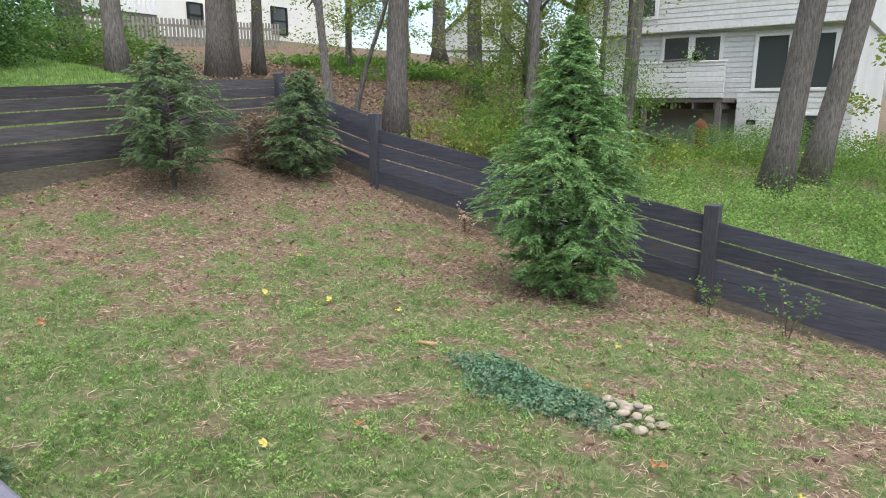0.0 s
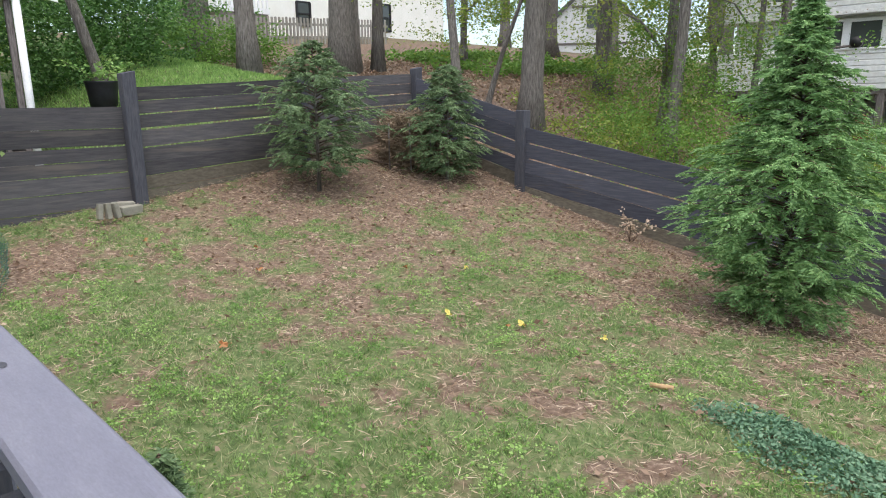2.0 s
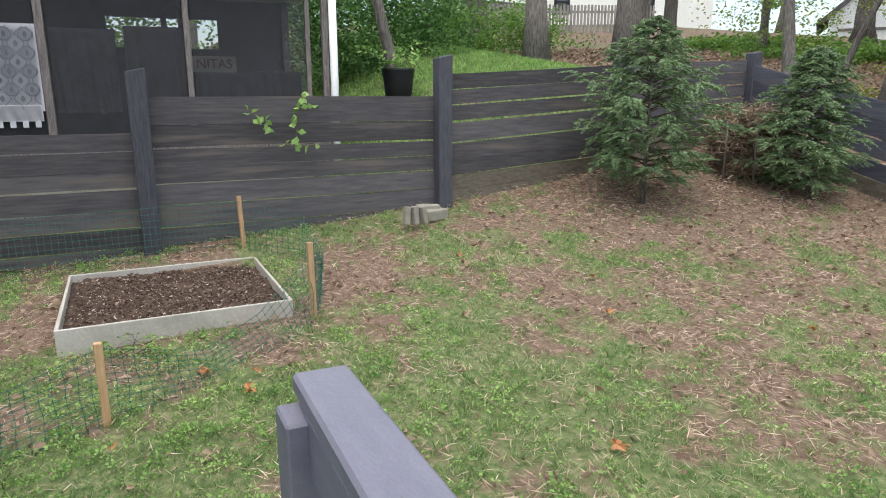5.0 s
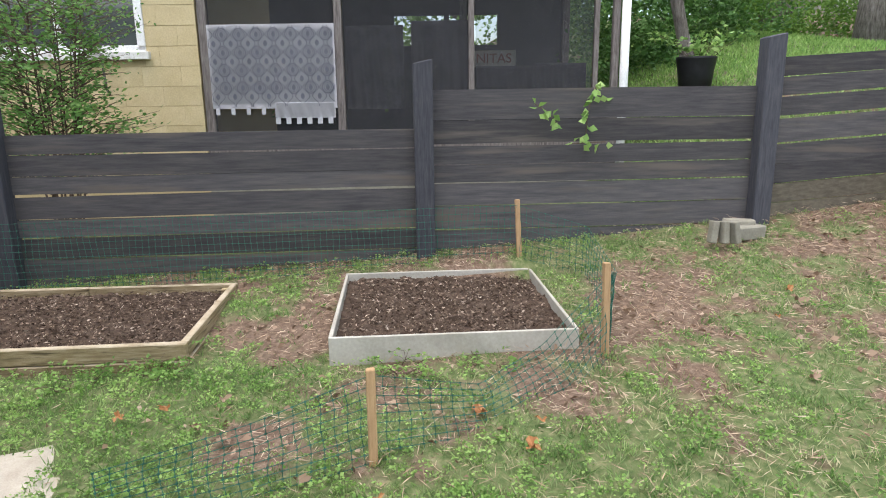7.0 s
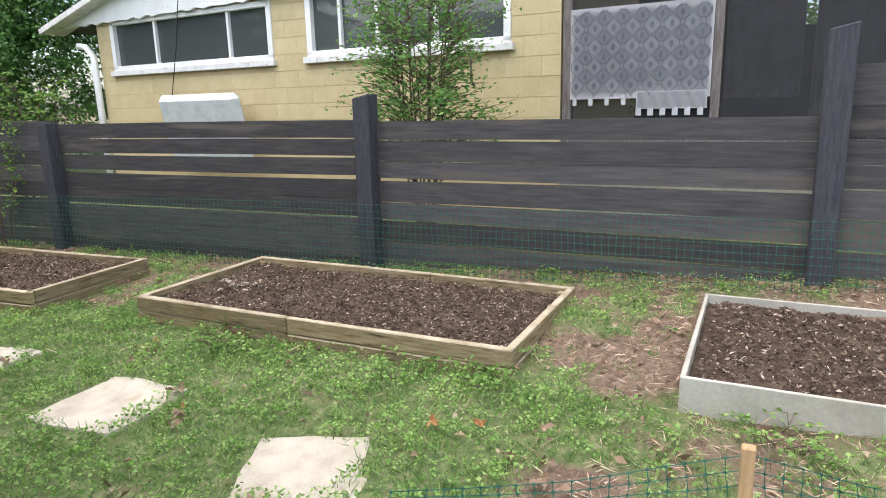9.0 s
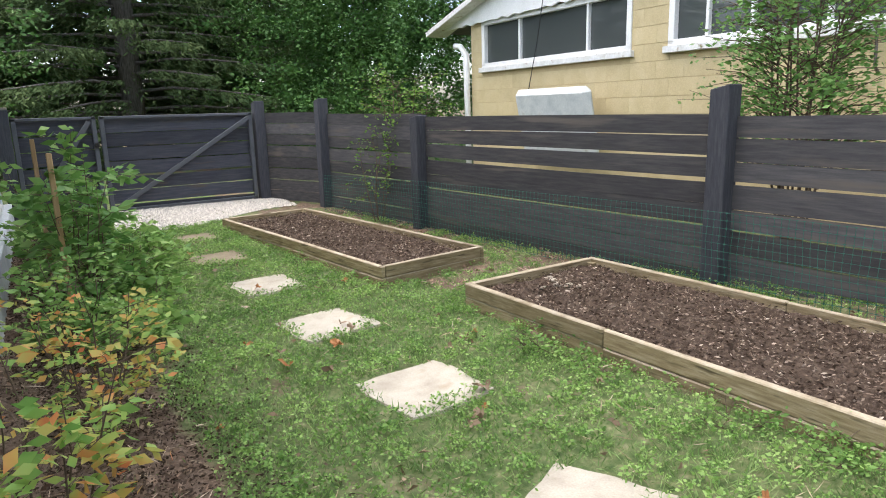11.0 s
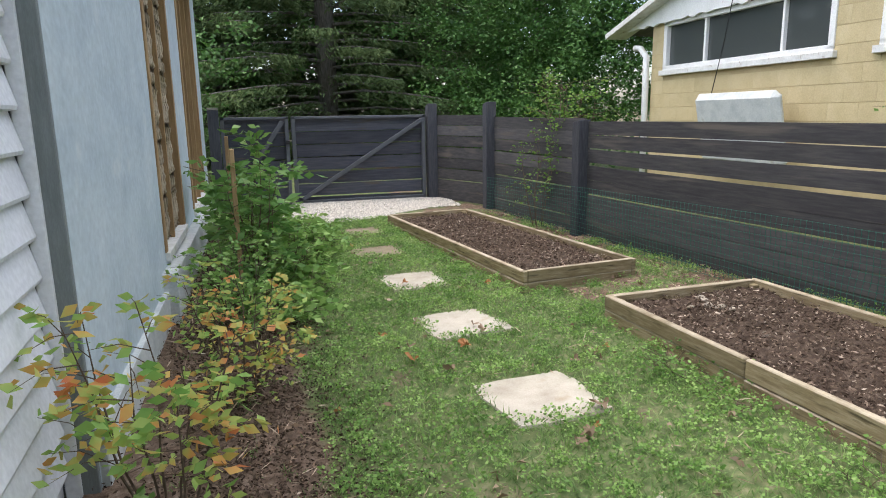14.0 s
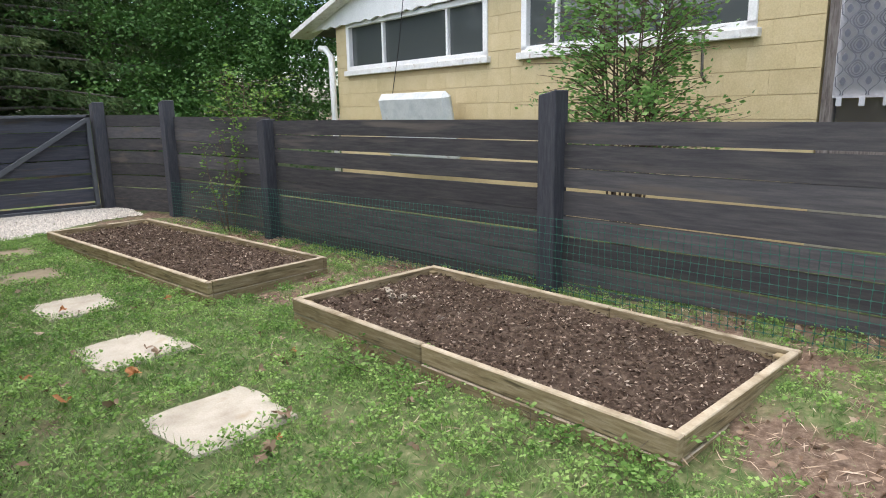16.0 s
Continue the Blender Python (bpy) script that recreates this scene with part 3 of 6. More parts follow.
# ---- stepping stones ----
STONE_DARK = material("worn_slab_stone", [(0.16, 0.13, 0.085), (0.25, 0.21, 0.14)], 7, 8, 0.9, 0.25, 110)


def slab(x, y, size, rz, h=0.035):
    bm = bmesh.new()
    n = 32
    top, bot = [], []
    for k in range(n):
        a = math.tau * k / n
        r = size * 0.535 / max(abs(math.cos(a)), abs(math.sin(a))) ** 0.9 * (1 + 0.13 * noise.noise((x + math.cos(a) * 1.5, y + math.sin(a) * 1.5, 4)))
        c, s = math.cos(a + radians(rz)) * r, math.sin(a + radians(rz)) * r
        top.append(bm.verts.new((c * 0.97, s * 0.97, 0)))
        bot.append(bm.verts.new((c, s, -h)))
    bm.faces.new(top)
    for k in range(n):
        bm.faces.new((top[k - 1], bot[k - 1], bot[k], top[k]))
    ob = part("stepping_stone", bm, STONE if y > -5.6 else STONE_DARK)
    ob.location = (x, y, gz(x, y) + 0.012)
    tagged(ob, "pale tan rough square stone slab sunk in grass" if y > -5.6 else "brown dirty square stone slab sunk in grass", "stepping stone", "stepping stone path")


for x, y, s, r in ((-6.05, -1.72, 0.45, 25), (-6.14, -2.9, 0.47, 4), (-6.15, -4.03, 0.47, 7), (-6.16, -5.15, 0.46, 3), (-6.14, -6.28, 0.44, 5), (-6.2, -7.35, 0.4, 5)):
    slab(x, y, s, r)

# gravel before the gate
gp_n = 11000
gx, gy = RNG.uniform(-7.9, -5.3, gp_n), RNG.uniform(-9.6, -7.9, gp_n)
keep = (gy < -8.35 - 0.5 * np.sin(gx * 2.3) * 0.4 - (gx + 6.8) * -0.25) & (gx > -8.0)
gx, gy = gx[keep], gy[keep]
gv, gf = [], []
for x, y in zip(gx, gy):
    r = random.uniform(0.008, 0.02)
    z = gz(x, y) + 0.02
    i = len(gv)
    for k in range(5):
        a = k * math.tau / 5 + random.random()
        gv.append((x + r * math.cos(a), y + r * math.sin(a), z - 0.01))
    gv.append((x, y, z + r * 0.6))
    gf += [(i + k, i + (k + 1) % 5, i + 5) for k in range(5)]
me = bpy.data.meshes.new("gravel")
me.from_pydata(gv, [], gf)
tagged(link_mesh("gravel", me, GRAVEL), "white crushed gravel patch in front of gate", "gravel", kind="stuff")

# ---- our house: side wall ----
PALEBASE = material("pale_parged_base", [(0.4, 0.43, 0.43), (0.52, 0.54, 0.53), (0.6, 0.61, 0.59)], 5, 8, 0.85, 0.3, 60, stain=((0.25, 0.22, 0.17), 5, 0.62))
CORD = material("tan_cord", [(0.3, 0.23, 0.15), (0.5, 0.42, 0.31)], 30, 4, 0.9, 0.3)
house = empty("house_wall", (-4.2, -4, 0), "white clapboard side wall with a pale blue framed bay", "wall", kind="structure")
SX = -4.215
box("sheathing", (SX + 0.16, -1.95, 1.6), (0.26, 1.5, 3.2), SIDING, house, bev=0)
zc = 0.18
while zc < 3.1:
    bm = bmesh.new()
    vs = [bm.verts.new(p) for y in (-2.64, -1.2) for p in ((SX + 0.03, y, zc - 0.005), (SX, y, zc), (SX - 0.004, y, zc + 0.012), (SX + 0.026, y, zc + 0.135), (SX + 0.03, y, zc + 0.135))]
    for k in range(5):
        bm.faces.new((vs[k], vs[(k + 1) % 5], vs[5 + (k + 1) % 5], vs[5 + k]))
    bm.faces.new(vs[4::-1])
    bm.faces.new(vs[5:])
    part("siding_board", bm, SIDING, house)
    zc += 0.135
box("j_channel", (SX - 0.005, -2.655, 1.6), (0.05, 0.02, 3.2), SIDING, house, bev=0.003)
box("window_casing", (SX - 0.012, -1.46, 1.66), (0.06, 0.98, 0.09), SIDING, house, bev=0.006)
box("window_casing", (SX - 0.006, -1.91, 2.1), (0.05, 0.09, 0.8), SIDING, house, bev=0.006)
box("back_wall", (1.0, -1.35, 1.6), (10.6, 0.3, 3.2), SIDING, house, bev=0)


def wx(y):
    """Line of the blue wall."""
    return -4.30 - 0.045 * (-2.68 - y)


def blue_panel(y0, y1, z0, z1, name="wall_panel", mat=BLUE, th=0.12, out=0.0):
    a, b = Vector((wx(y0) + th / 2 - out, y0, (z0 + z1) / 2)), Vector((wx(y1) + th / 2 - out, y1, (z0 + z1) / 2))
    return beam(name, a, b, th, z1 - z0, mat, house, 0.004)


# end face where the blue bay steps out, painted grey for its shadow
box("bay_return", (wx(-2.68) + 0.062, -2.676, 1.6), (0.124, 0.03, 3.2), SHADED_TRIM, house, bev=0.003)
OPENINGS = ((-4.85, -6.1), (-7.0, -8.6))
blue_panel(-2.69, -4.85, 0.0, 3.2)
blue_panel(-6.1, -7.0, 0.0, 3.2)
blue_panel(-8.6, -9.35, 0.0, 3.2)
for y0, y1 in OPENINGS:
    blue_panel(y0, y1, 0.0, 0.44)
    blue_panel(y0, y1, 0.44, 0.5, "sill", OLDWHITE, 0.17, 0.03)
    blue_panel(y0 + 0.02, y0 - 0.05, 0.5, 2.7, "jamb", RAWWOOD, 0.1, 0.012)
    blue_panel(y1 + 0.05, y1 - 0.02, 0.5, 2.7, "jamb", RAWWOOD, 0.1, 0.012)
    blue_panel(y0, y1, 2.7, 3.2, "header", BLUE)
    n = 3 if y0 > -5 else 4
    for k in range(n):
        y = y0 + (y1 - y0) * k / (n - 1) * 0.96 - 0.02
        box("stud", (wx(y) + 0.05, y, 1.6), (0.09, 0.04, 2.2), RAWWOOD, house, bev=0.003)
    # opaque dark sheet in place of the unlit space behind the studs
    beam("shade_backing", (wx(y0) + 0.11, y0, 1.6), (wx(y1) + 0.11, y1, 1.6), 0.01, 2.2, INTERIOR_SHADE, house, 0)
    # woven cord panel between the studs
    for k in range(19 if y0 > -5 else 0):
        y = y0 - 0.1 - 0.058 * k
        pts = [(wx(y) + 0.04 + 0.008 * math.sin(z * 40 + k * 3), y + 0.012 * math.sin(z * 25 + k * math.pi), z) for z in np.linspace(0.52, 2.65, 40)]
        tube("cord", pts, 0.013, CORD, house, 5)
beam("eave", (-4.5, -1.0, 3.1), (-4.87, -9.45, 3.1), 0.3, 0.12, WHITE, house, 0.01)
blue_panel(-2.7, -4.6, -0.05, 0.3, "foundation", PALEBASE, 0.16, 0.03)
blue_panel(-4.6, -9.35, -0.05, 0.41, "foundation", PALEBASE, 0.2, 0.085)

box("end_wall", (0.92, -9.2, 1.6), (10.7, 0.3, 3.2), SIDING, house, bev=0)
box("east_wall", (6.15, -5.27, 1.6), (0.3, 7.56, 3.2), SIDING, house, bev=0)
box("roof_deck", (0.95, -5.3, 3.25), (10.5, 8.2, 0.1), ROOF, house, bev=0)

# ---- deck and its rail ----
deck = empty("deck", (-0.5, -0.5, 0), "low dark grey painted wooden deck behind the house", "deck", kind="structure")
for k in range(10):
    y = -1.12 + 0.145 * k
    box("plank", (-0.4, y, 0.10), (6.4, 0.138, 0.03), RAILM, deck, bev=0.004)
for x in (-3.55, -1.2, 1.2, 2.75):
    box("joist", (x, -0.45, 0.03), (0.05, 1.4, 0.1), POST, deck)
rail = empty("deck_rail", (-0.5, 0.2, 0.1), "blue-grey painted deck railing with a wide flat top board", "railing")
beam("fascia", (-2.79, 0.162, 1.06), (-3.9, 0.21, 0.99), 0.03, 0.11, RAILM, rail)
beam("top_board", (-2.79, 0.19, 1.137), (-3.94, 0.245, 1.062), 0.1, 0.036, RAILM, rail, 0.006)
box("post_cap", (-2.765, 0.185, 1.142), (0.13, 0.14, 0.038), RAILM, rail, bev=0.005)
box("cap_edge", (-2.694, 0.185, 1.128), (0.014, 0.136, 0.06), POST, rail, bev=0.003)
box("top_board", (0.15, 0.195, 1.1), (5.67, 0.125, 0.036), RAILM, rail, bev=0.006)
for x, y, r in ((-2.42, 0.2, 0.012), (-1.7, 0.21, 0.01)):
    knot = bmesh.new()
    bmesh.ops.create_circle(knot, cap_ends=True, segments=14, radius=r, matrix=pose(x, y, 1.1192) @ Matrix.Diagonal((1.5, 0.8, 1, 1)))
    part("knot", knot, POST, rail, "dark knot in the painted board")
box("lower_rail", (-0.48, 0.13, 0.84), (6.6, 0.035, 0.09), RAILM, rail)
box("lower_rail", (-0.5, 0.13, 0.2), (6.2, 0.035, 0.09), RAILM, rail)
for x, h in ((-3.87, 0.955), (-2.765, 1.03), (-0.6, 0.96), (1.4, 0.96), (2.8, 0.96)):
    box("rail_post", (x, 0.2, 0.085 + h / 2), (0.085, 0.085, h), RAILM, rail)
x = -3.42
while x < 2.8:
    box("baluster", (x, 0.155, 0.58), (0.03, 0.03, 0.8), POST, rail, bev=0)
    x += 0.11
box("orange_tag", (-2.675, 0.125, 1.075), (0.012, 0.012, 0.04), ORANGELEAF, rail)

# ---- neighbour's yellow block house ----
NA, NB = Vector((-10.5, 2.2, 0)), Vector((-11.35, -9.4, 0))
ND = (NB - NA).normalized()
NL = (NB - NA).length
NR = math.degrees(math.atan2(ND.y, ND.x))
NM = pose(NA.x, NA.y, 0, 0, 0, NR)  # local x runs along the wall from the porch corner, local y points to the yard
yh = empty("yellow_house", (-11, -5, 0), "yellow painted concrete block house with screened porch and white gable", "house")


def nbox(name, x0, x1, y0, y1, z0, z1, mat, parent=yh, bev=0.004, label=""):
    return box(name, None, (x1 - x0, y1 - y0, z1 - z0), mat, parent, bev=bev, label=label, m=NM @ pose((x0 + x1) / 2, (y0 + y1) / 2, (z0 + z1) / 2))


PX = 4.3   # where the porch ends and the block wall begins
WINS = ((4.85, 7.5, 1.98, 2.72), (8.1, 11.28, 1.98, 2.66))
BZ = -0.2
# mortar-coloured wall core with window openings, block by block in front of it
spans = [(PX, 4.85), (7.5, 8.1), (11.28, NL)]
for a, b in spans:
    nbox("wall_core", a, b, -0.25, -0.005, BZ, 3.2, MORTAR, bev=0)
for a, b, z0, z1 in WINS:
    nbox("wall_core", a, b, -0.25, -0.005, BZ, z0, MORTAR, bev=0)
    nbox("wall_core", a, b, -0.25, -0.005, z1, 3.2, MORTAR, bev=0)
row, z = 0, 0.62
while z < 2.75:
    x = PX - (0.2 if row % 2 else 0.0)
    while x < NL:
        a, b = max(x, PX), min(x + 0.3994, NL)
        cuts = [(a, b)]
        for wa, wb, z0, z1 in WINS:
            if z + 0.19 > z0 and z < z1:
                cuts = [q for c, d in cuts for q in ((c, min(d, wa)), (max(c, wb), d)) if q[1] - q[0] > 0.02]
        for c, d in cuts:
            nbox("block", c, d, -0.03, 0.0, z, z + 0.194, BLOCK, bev=0.0012)
        x += 0.4
    z += 0.2
    row += 1
for a, b, z0, z1 in WINS:
    w = nbox("window", a, b, -0.08, -0.05, z0, z1, GLASS, bev=0)
    for c, d, e, f in ((a - 0.02, b + 0.02, z1 - 0.05, z1 + 0.02), (a - 0.02, b + 0.02, z0 - 0.02, z0 + 0.05), (a - 0.02, a + 0.06, z0, z1), (b - 0.06, b + 0.02, z0, z1)):
        nbox("frame", c, d, -0.09, 0.02, e, f, WHITE, w)
    nbox("sill", a - 0.06, b + 0.06, -0.05, 0.06, z0 - 0.09, z0 - 0.015, OLDWHITE, w)
    for t in ((0.24, 0.7) if a > 8 else (0.33, 0.62, 0.82)):
        x = a + (b - a) * t
        nbox("mullion", x - 0.02, x + 0.02, -0.075, 0.0, z0, z1, WHITE, w)
# roof: gable board with a scalloped lower edge, and the eave
bm = bmesh.new()
g = []
L0, L1 = -0.5, NL + 0.75
peak = 3.6
zr = lambda x: 2.52 + (L1 - x) * 0.30 if x > 4 else 2.52 + (L1 - 4) * 0.30
for x in np.linspace(L0, L1, 90):
    zb = 2.72 + 0.045 * (abs(((x * 6) % 2) - 1)) - 0.012 * (x - 4)
    g.append((x, zb, max(zb + 0.03, zr(x) + 0.12)))
vs = [[bm.verts.new(NM @ Vector((x, 0.08 + s, z))) for s in (0, -0.04) for z in (zb, zt)] for x, zb, zt in g]
for a, b in zip(vs, vs[1:]):
    bm.faces.new((a[0], b[0], b[1], a[1]))
    bm.faces.new((a[2], a[3], b[3], b[2]))
    bm.faces.new((a[0], a[2], b[2], b[0]))
part("gable", bm, WHITE, yh, "white scalloped gable boarding")
beam("roof_edge", NM @ Vector((NL + 1.0, 0.1, 2.60)), NM @ Vector((3.5, 0.1, 5.0)), 0.4, 0.08, OLDWHITE, yh)
beam("roof", NM @ Vector((NL + 1.1, -3.0, 2.66)), NM @ Vector((3.5, -3.0, 5.08)), 6.4, 0.06, ROOF, yh)
nbox("end_wall", NL - 0.2, NL, -6.0, -0.25, BZ, 2.7, MORTAR, bev=0)
nbox("back_wall", PX, NL, -6.2, -6.0, BZ, 3.6, MORTAR, bev=0)
tube("downspout", [NM @ Vector((NL + 0.35, 0.1, 2.36)), NM @ Vector((NL + 0.2, 0.09, 2.34)), NM @ Vector((NL + 0.04, 0.08, 2.2)), NM @ Vector((NL + 0.02, 0.07, 0.0))], 0.05, WHITE, yh, 10)
tube("cable", [NM @ Vector((9.4, 0.2, 3.3)), NM @ Vector((9.7, 0.16, 2.2)), NM @ Vector((10.05, 0.12, 1.2))], 0.006, BLACK, yh, 5)
tube("faucet_pipe", [NM @ Vector((5.25, 0.02, 1.55)), NM @ Vector((5.25, 0.08, 1.6)), NM @ Vector((5.25, 0.1, 1.95)), NM @ Vector((5.35, 0.08, 1.97))], 0.015, DARKWOOD, yh, 6)
# screened porch
nbox("porch_floor", -0.1, PX, -3.0, 0.0, BZ, 0.7, CONCRETE, bev=0)
nbox("porch_knee_wall", -0.05, PX, -0.14, -0.04, 0.7, 1.0, DARKWOOD, bev=0.004)
# back wall coloured dark, so the porch's dimness is in its colour
nbox("porch_back", 0, PX, -3.1, -3.0, 0.7, 2.2, INTERIOR_SHADE, bev=0)
nbox("porch_back", 0, PX, -3.1, -3.0, 2.62, 3.0, INTERIOR_SHADE, bev=0)
nbox("porch_back", 2.5, PX, -3.1, -3.0, 2.2, 2.62, INTERIOR_SHADE, bev=0)
nbox("porch_back", 0.0, 1.0, -3.1, -3.0, 2.2, 2.62, INTERIOR_SHADE, bev=0)
nbox("porch_back_post", 1.7, 1.78, -3.1, -3.0, 2.2, 3.0, INTERIOR_SHADE, bev=0)
nbox("porch_side_low", -0.06, 0.0, -3.0, -0.1, 0.7, 1.35, DARKWOOD, bev=0)
nbox("porch_ceiling", -0.2, PX + 0.1, -3.1, 0.1, 2.9, 3.0, WHITE, bev=0)
for x, wd in ((0.02, 0.07), (0.22, 0.05), (1.5, 0.06), (2.86, 0.08), (4.24, 0.09)):
    nbox("porch_post", x - wd / 2, x + wd / 2, -0.09, -0.01, 0.7, 3.0, DARKWOOD)
tube("corner_pipe", [NM @ Vector((-0.06, 0.03, 0.2)), NM @ Vector((-0.06, 0.03, 3.0))], 0.045, WHITE, yh, 10)
for x in (0.02, 1.5):
    nbox("porch_post", x - 0.05, x + 0.05, -3.0, -2.9, 0.7, 3.0, DARKWOOD)
# insect screen between the posts
SCREEN = bpy.data.materials.new("insect_screen")
SCREEN.use_nodes = True
sn = SCREEN.node_tree
thread = sn.nodes.new("ShaderNodeBsdfDiffuse")
thread.inputs[0].default_value = (0.075, 0.075, 0.08, 1)
hole = sn.nodes.new("ShaderNodeBsdfTransparent")
weave = sn.nodes.new("ShaderNodeMixShader")
weave.inputs[0].default_value = 0.26
sn.links.new(hole.outputs[0], weave.inputs[1])
sn.links.new(thread.outputs[0], weave.inputs[2])
sn.links.new(weave.outputs[0], sn.nodes["Material Output"].inputs[0])
for a, b in ((0.26, 1.46), (1.54, 2.81), (2.91, 4.19)):
    nbox("screen", a, b, -0.035, -0.033, 1.0, 2.9, SCREEN, bev=0)
# patterned cloth on the porch screen
cl = empty("patterned_cloth", NM @ Vector((3.5, -0.1, 1.3)), "pale grey cloth with ogee medallion pattern hung on porch", "curtain")


def cloth(name, x0, x1, z0, z1, mat, y, parent, wave=0.012, drop=0.0):
    bm = bmesh.new()
    n, k = 40, 14
    gr = [[bm.verts.new(NM @ Vector((x0 + (x1 - x0) * i / n, y + wave * math.sin(i * 0.9 + j * 0.2) * (0.3 + j / k), z1 + (z0 - z1) * j / k + drop * (i / n)))) for j in range(k + 1)] for i in range(n + 1)]
    for i in range(n):
        for j in range(k):
            bm.faces.new((gr[i][j], gr[i][j + 1], gr[i + 1][j + 1], gr[i + 1][j]))
    bmesh.ops.solidify(bm, geom=bm.faces[:], thickness=0.004)
    return part(name, bm, mat, parent, "", True)


PALECLOTH = material("pale_cloth", [(0.4, 0.4, 0.42), (0.48, 0.48, 0.5)], 6, 5, 0.9, 0.05)
BLUECLOTH = material("blue_grey_print", [(0.09, 0.093, 0.115), (0.13, 0.134, 0.16)], 6, 5, 0.9, 0.0)
cloth("sheet", 2.9, 4.2, 1.38, 2.22, PALECLOTH, 0.0, cl, 0.004)
cloth("lower_sheet", 2.92, 3.55, 1.28, 1.44, PALECLOTH, 0.012, cl, 0.004)


def drop_shape(bm, cx, cz, w, h, y, inner):
    """A pointed-oval ring (an ogee) lying on the cloth."""
    n = 20
    out, inn = [], []
    for k in range(n):
        a = math.tau * k / n
        r = 1 - 0.35 * abs(math.cos(a)) * (1 if math.cos(a) > 0 else 0.55)
        px, pz = math.sin(a) * w / 2 * r * 1.15, math.cos(a) * h / 2
        out.append(bm.verts.new(NM @ Vector((cx + px, y, cz + pz))))
        inn.append(bm.verts.new(NM @ Vector((cx + px * inner, y, cz + pz * inner))))
    for k in range(n):
        bm.faces.new((out[k - 1], out[k], inn[k], inn[k - 1]))


bm = bmesh.new()
PITCH = 0.176
for i in range(-1, 9):
    for j in range(0, 6):
        for cx, cz, big in ((2.99 + PITCH * i, 2.12 - PITCH * j, True), (2.99 + PITCH * (i + 0.5), 2.12 - PITCH * (j + 0.5), False)):
            if not (2.94 < cx < 4.17 and 1.44 < cz < 2.17):
                continue
            if big:
                drop_shape(bm, cx, cz, 0.115, 0.135, 0.012, 0.84)
                drop_shape(bm, cx, cz, 0.075, 0.095, 0.012, 0.86)
            drop_shape(bm, cx, cz, 0.038, 0.062, 0.012, 0.05)
    for sg in (-1, 1):
        zs = np.linspace(1.4, 2.2, 60)
        line = [(2.99 + PITCH * i + sg * (0.048 + 0.034 * math.cos((z - 2.12) / PITCH * math.tau)), z) for z in zs]
        row_ = [[bm.verts.new(NM @ Vector((px + o, 0.0115, pz))) for o in (-0.004, 0.004)] for px, pz in line if 2.92 < px < 4.19]
        for r0, r1 in zip(row_, row_[1:]):
            bm.faces.new((r0[0], r0[1], r1[1], r1[0]))
part("print", bm, BLUECLOTH, cl, "blue-grey ogee print")
for i in range(6):
    nbox("hem_tab", 2.95 + 0.11 * i, 3.0 + 0.11 * i, 0.004, 0.012, 1.22, 1.29, PALECLOTH, cl, 0)
for i in range(4):
    nbox("hem_tab", 3.65 + 0.16 * i, 3.69 + 0.16 * i, 0.0, 0.008, 1.32, 1.39, PALECLOTH, cl, 0)
tw = empty("dark_towels", NM @ Vector((2, -0.1, 1.3)), "charcoal grey cloths draped over the porch screen rail", "cloth")
cloth("towel", 2.2, 2.8, 1.36, 2.2, CHAR, -0.1, tw)
cloth("towel", 1.52, 2.12, 1.2, 2.24, CHAR, -0.1, tw)
cloth("towel", 0.85, 1.45, 1.3, 1.78, CHAR, -0.1, tw)
cloth("towel", 0.3, 0.83, 1.3, 1.8, CHAR, -0.1, tw)
sg = empty("porch_sign", NM @ Vector((1.0, -1.4, 1.7)), "wooden board with dark red capital letters inside porch", "sign")
nbox("board", 0.9, 1.45, -1.42, -1.4, 1.82, 2.02, PICKET, sg)
txt = bpy.data.curves.new("letters", "FONT")
txt.body, txt.size, txt.extrude, txt.align_x, txt.align_y = "NITAS", 0.16, 0.002, "CENTER", "CENTER"
tmp = new("tmp", txt)
tmp.matrix_world = NM @ pose(1.17, -1.395, 1.92) @ pose(0, 0, 0, 90, 0, 180)
bpy.context.view_layer.update()
me = bpy.data.meshes.new_from_object(tmp.evaluated_get(bpy.context.evaluated_depsgraph_get()))
me.transform(tmp.matrix_world)
bpy.data.objects.remove(tmp)
me.materials.clear()
link_mesh("letters", me, RUST, sg)
sk = empty("utility_sink", NM @ Vector((9.0, 0.35, 0.6)), "pale grey plastic tub leaning upright by the yellow wall", "tub")
bm = bmesh.new()
add_box(bm, None, (1.5, 0.16, 0.9), 0, 0.07, 0, NM @ pose(9.12, 0.3, 1.13, -12))
part("shell", bm, PALEBASE, sk)
bm = bmesh.new()
add_box(bm, None, (0.06, 0.04, 0.05), 0, 0.008, 0, NM @ pose(9.12, 0.35, 1.37, -12))
part("drain", bm, BLACK, sk)

# ---- white-sided house down the slope ----
wh = empty("white_house", (-5, 20, 0), "two-storey white clapboard house with a carport deck", "house")
WY = 19.5


def wbox(name, x0, x1, z0, z1, mat, y0=0.0, y1=0.06, parent=wh, bev=0.01, label=""):
    return box(name, ((x0 + x1) / 2, WY - (y0 + y1) / 2, (z0 + z1) / 2), (x1 - x0, y1 - y0, z1 - z0), mat, parent, bev=bev, label=label)


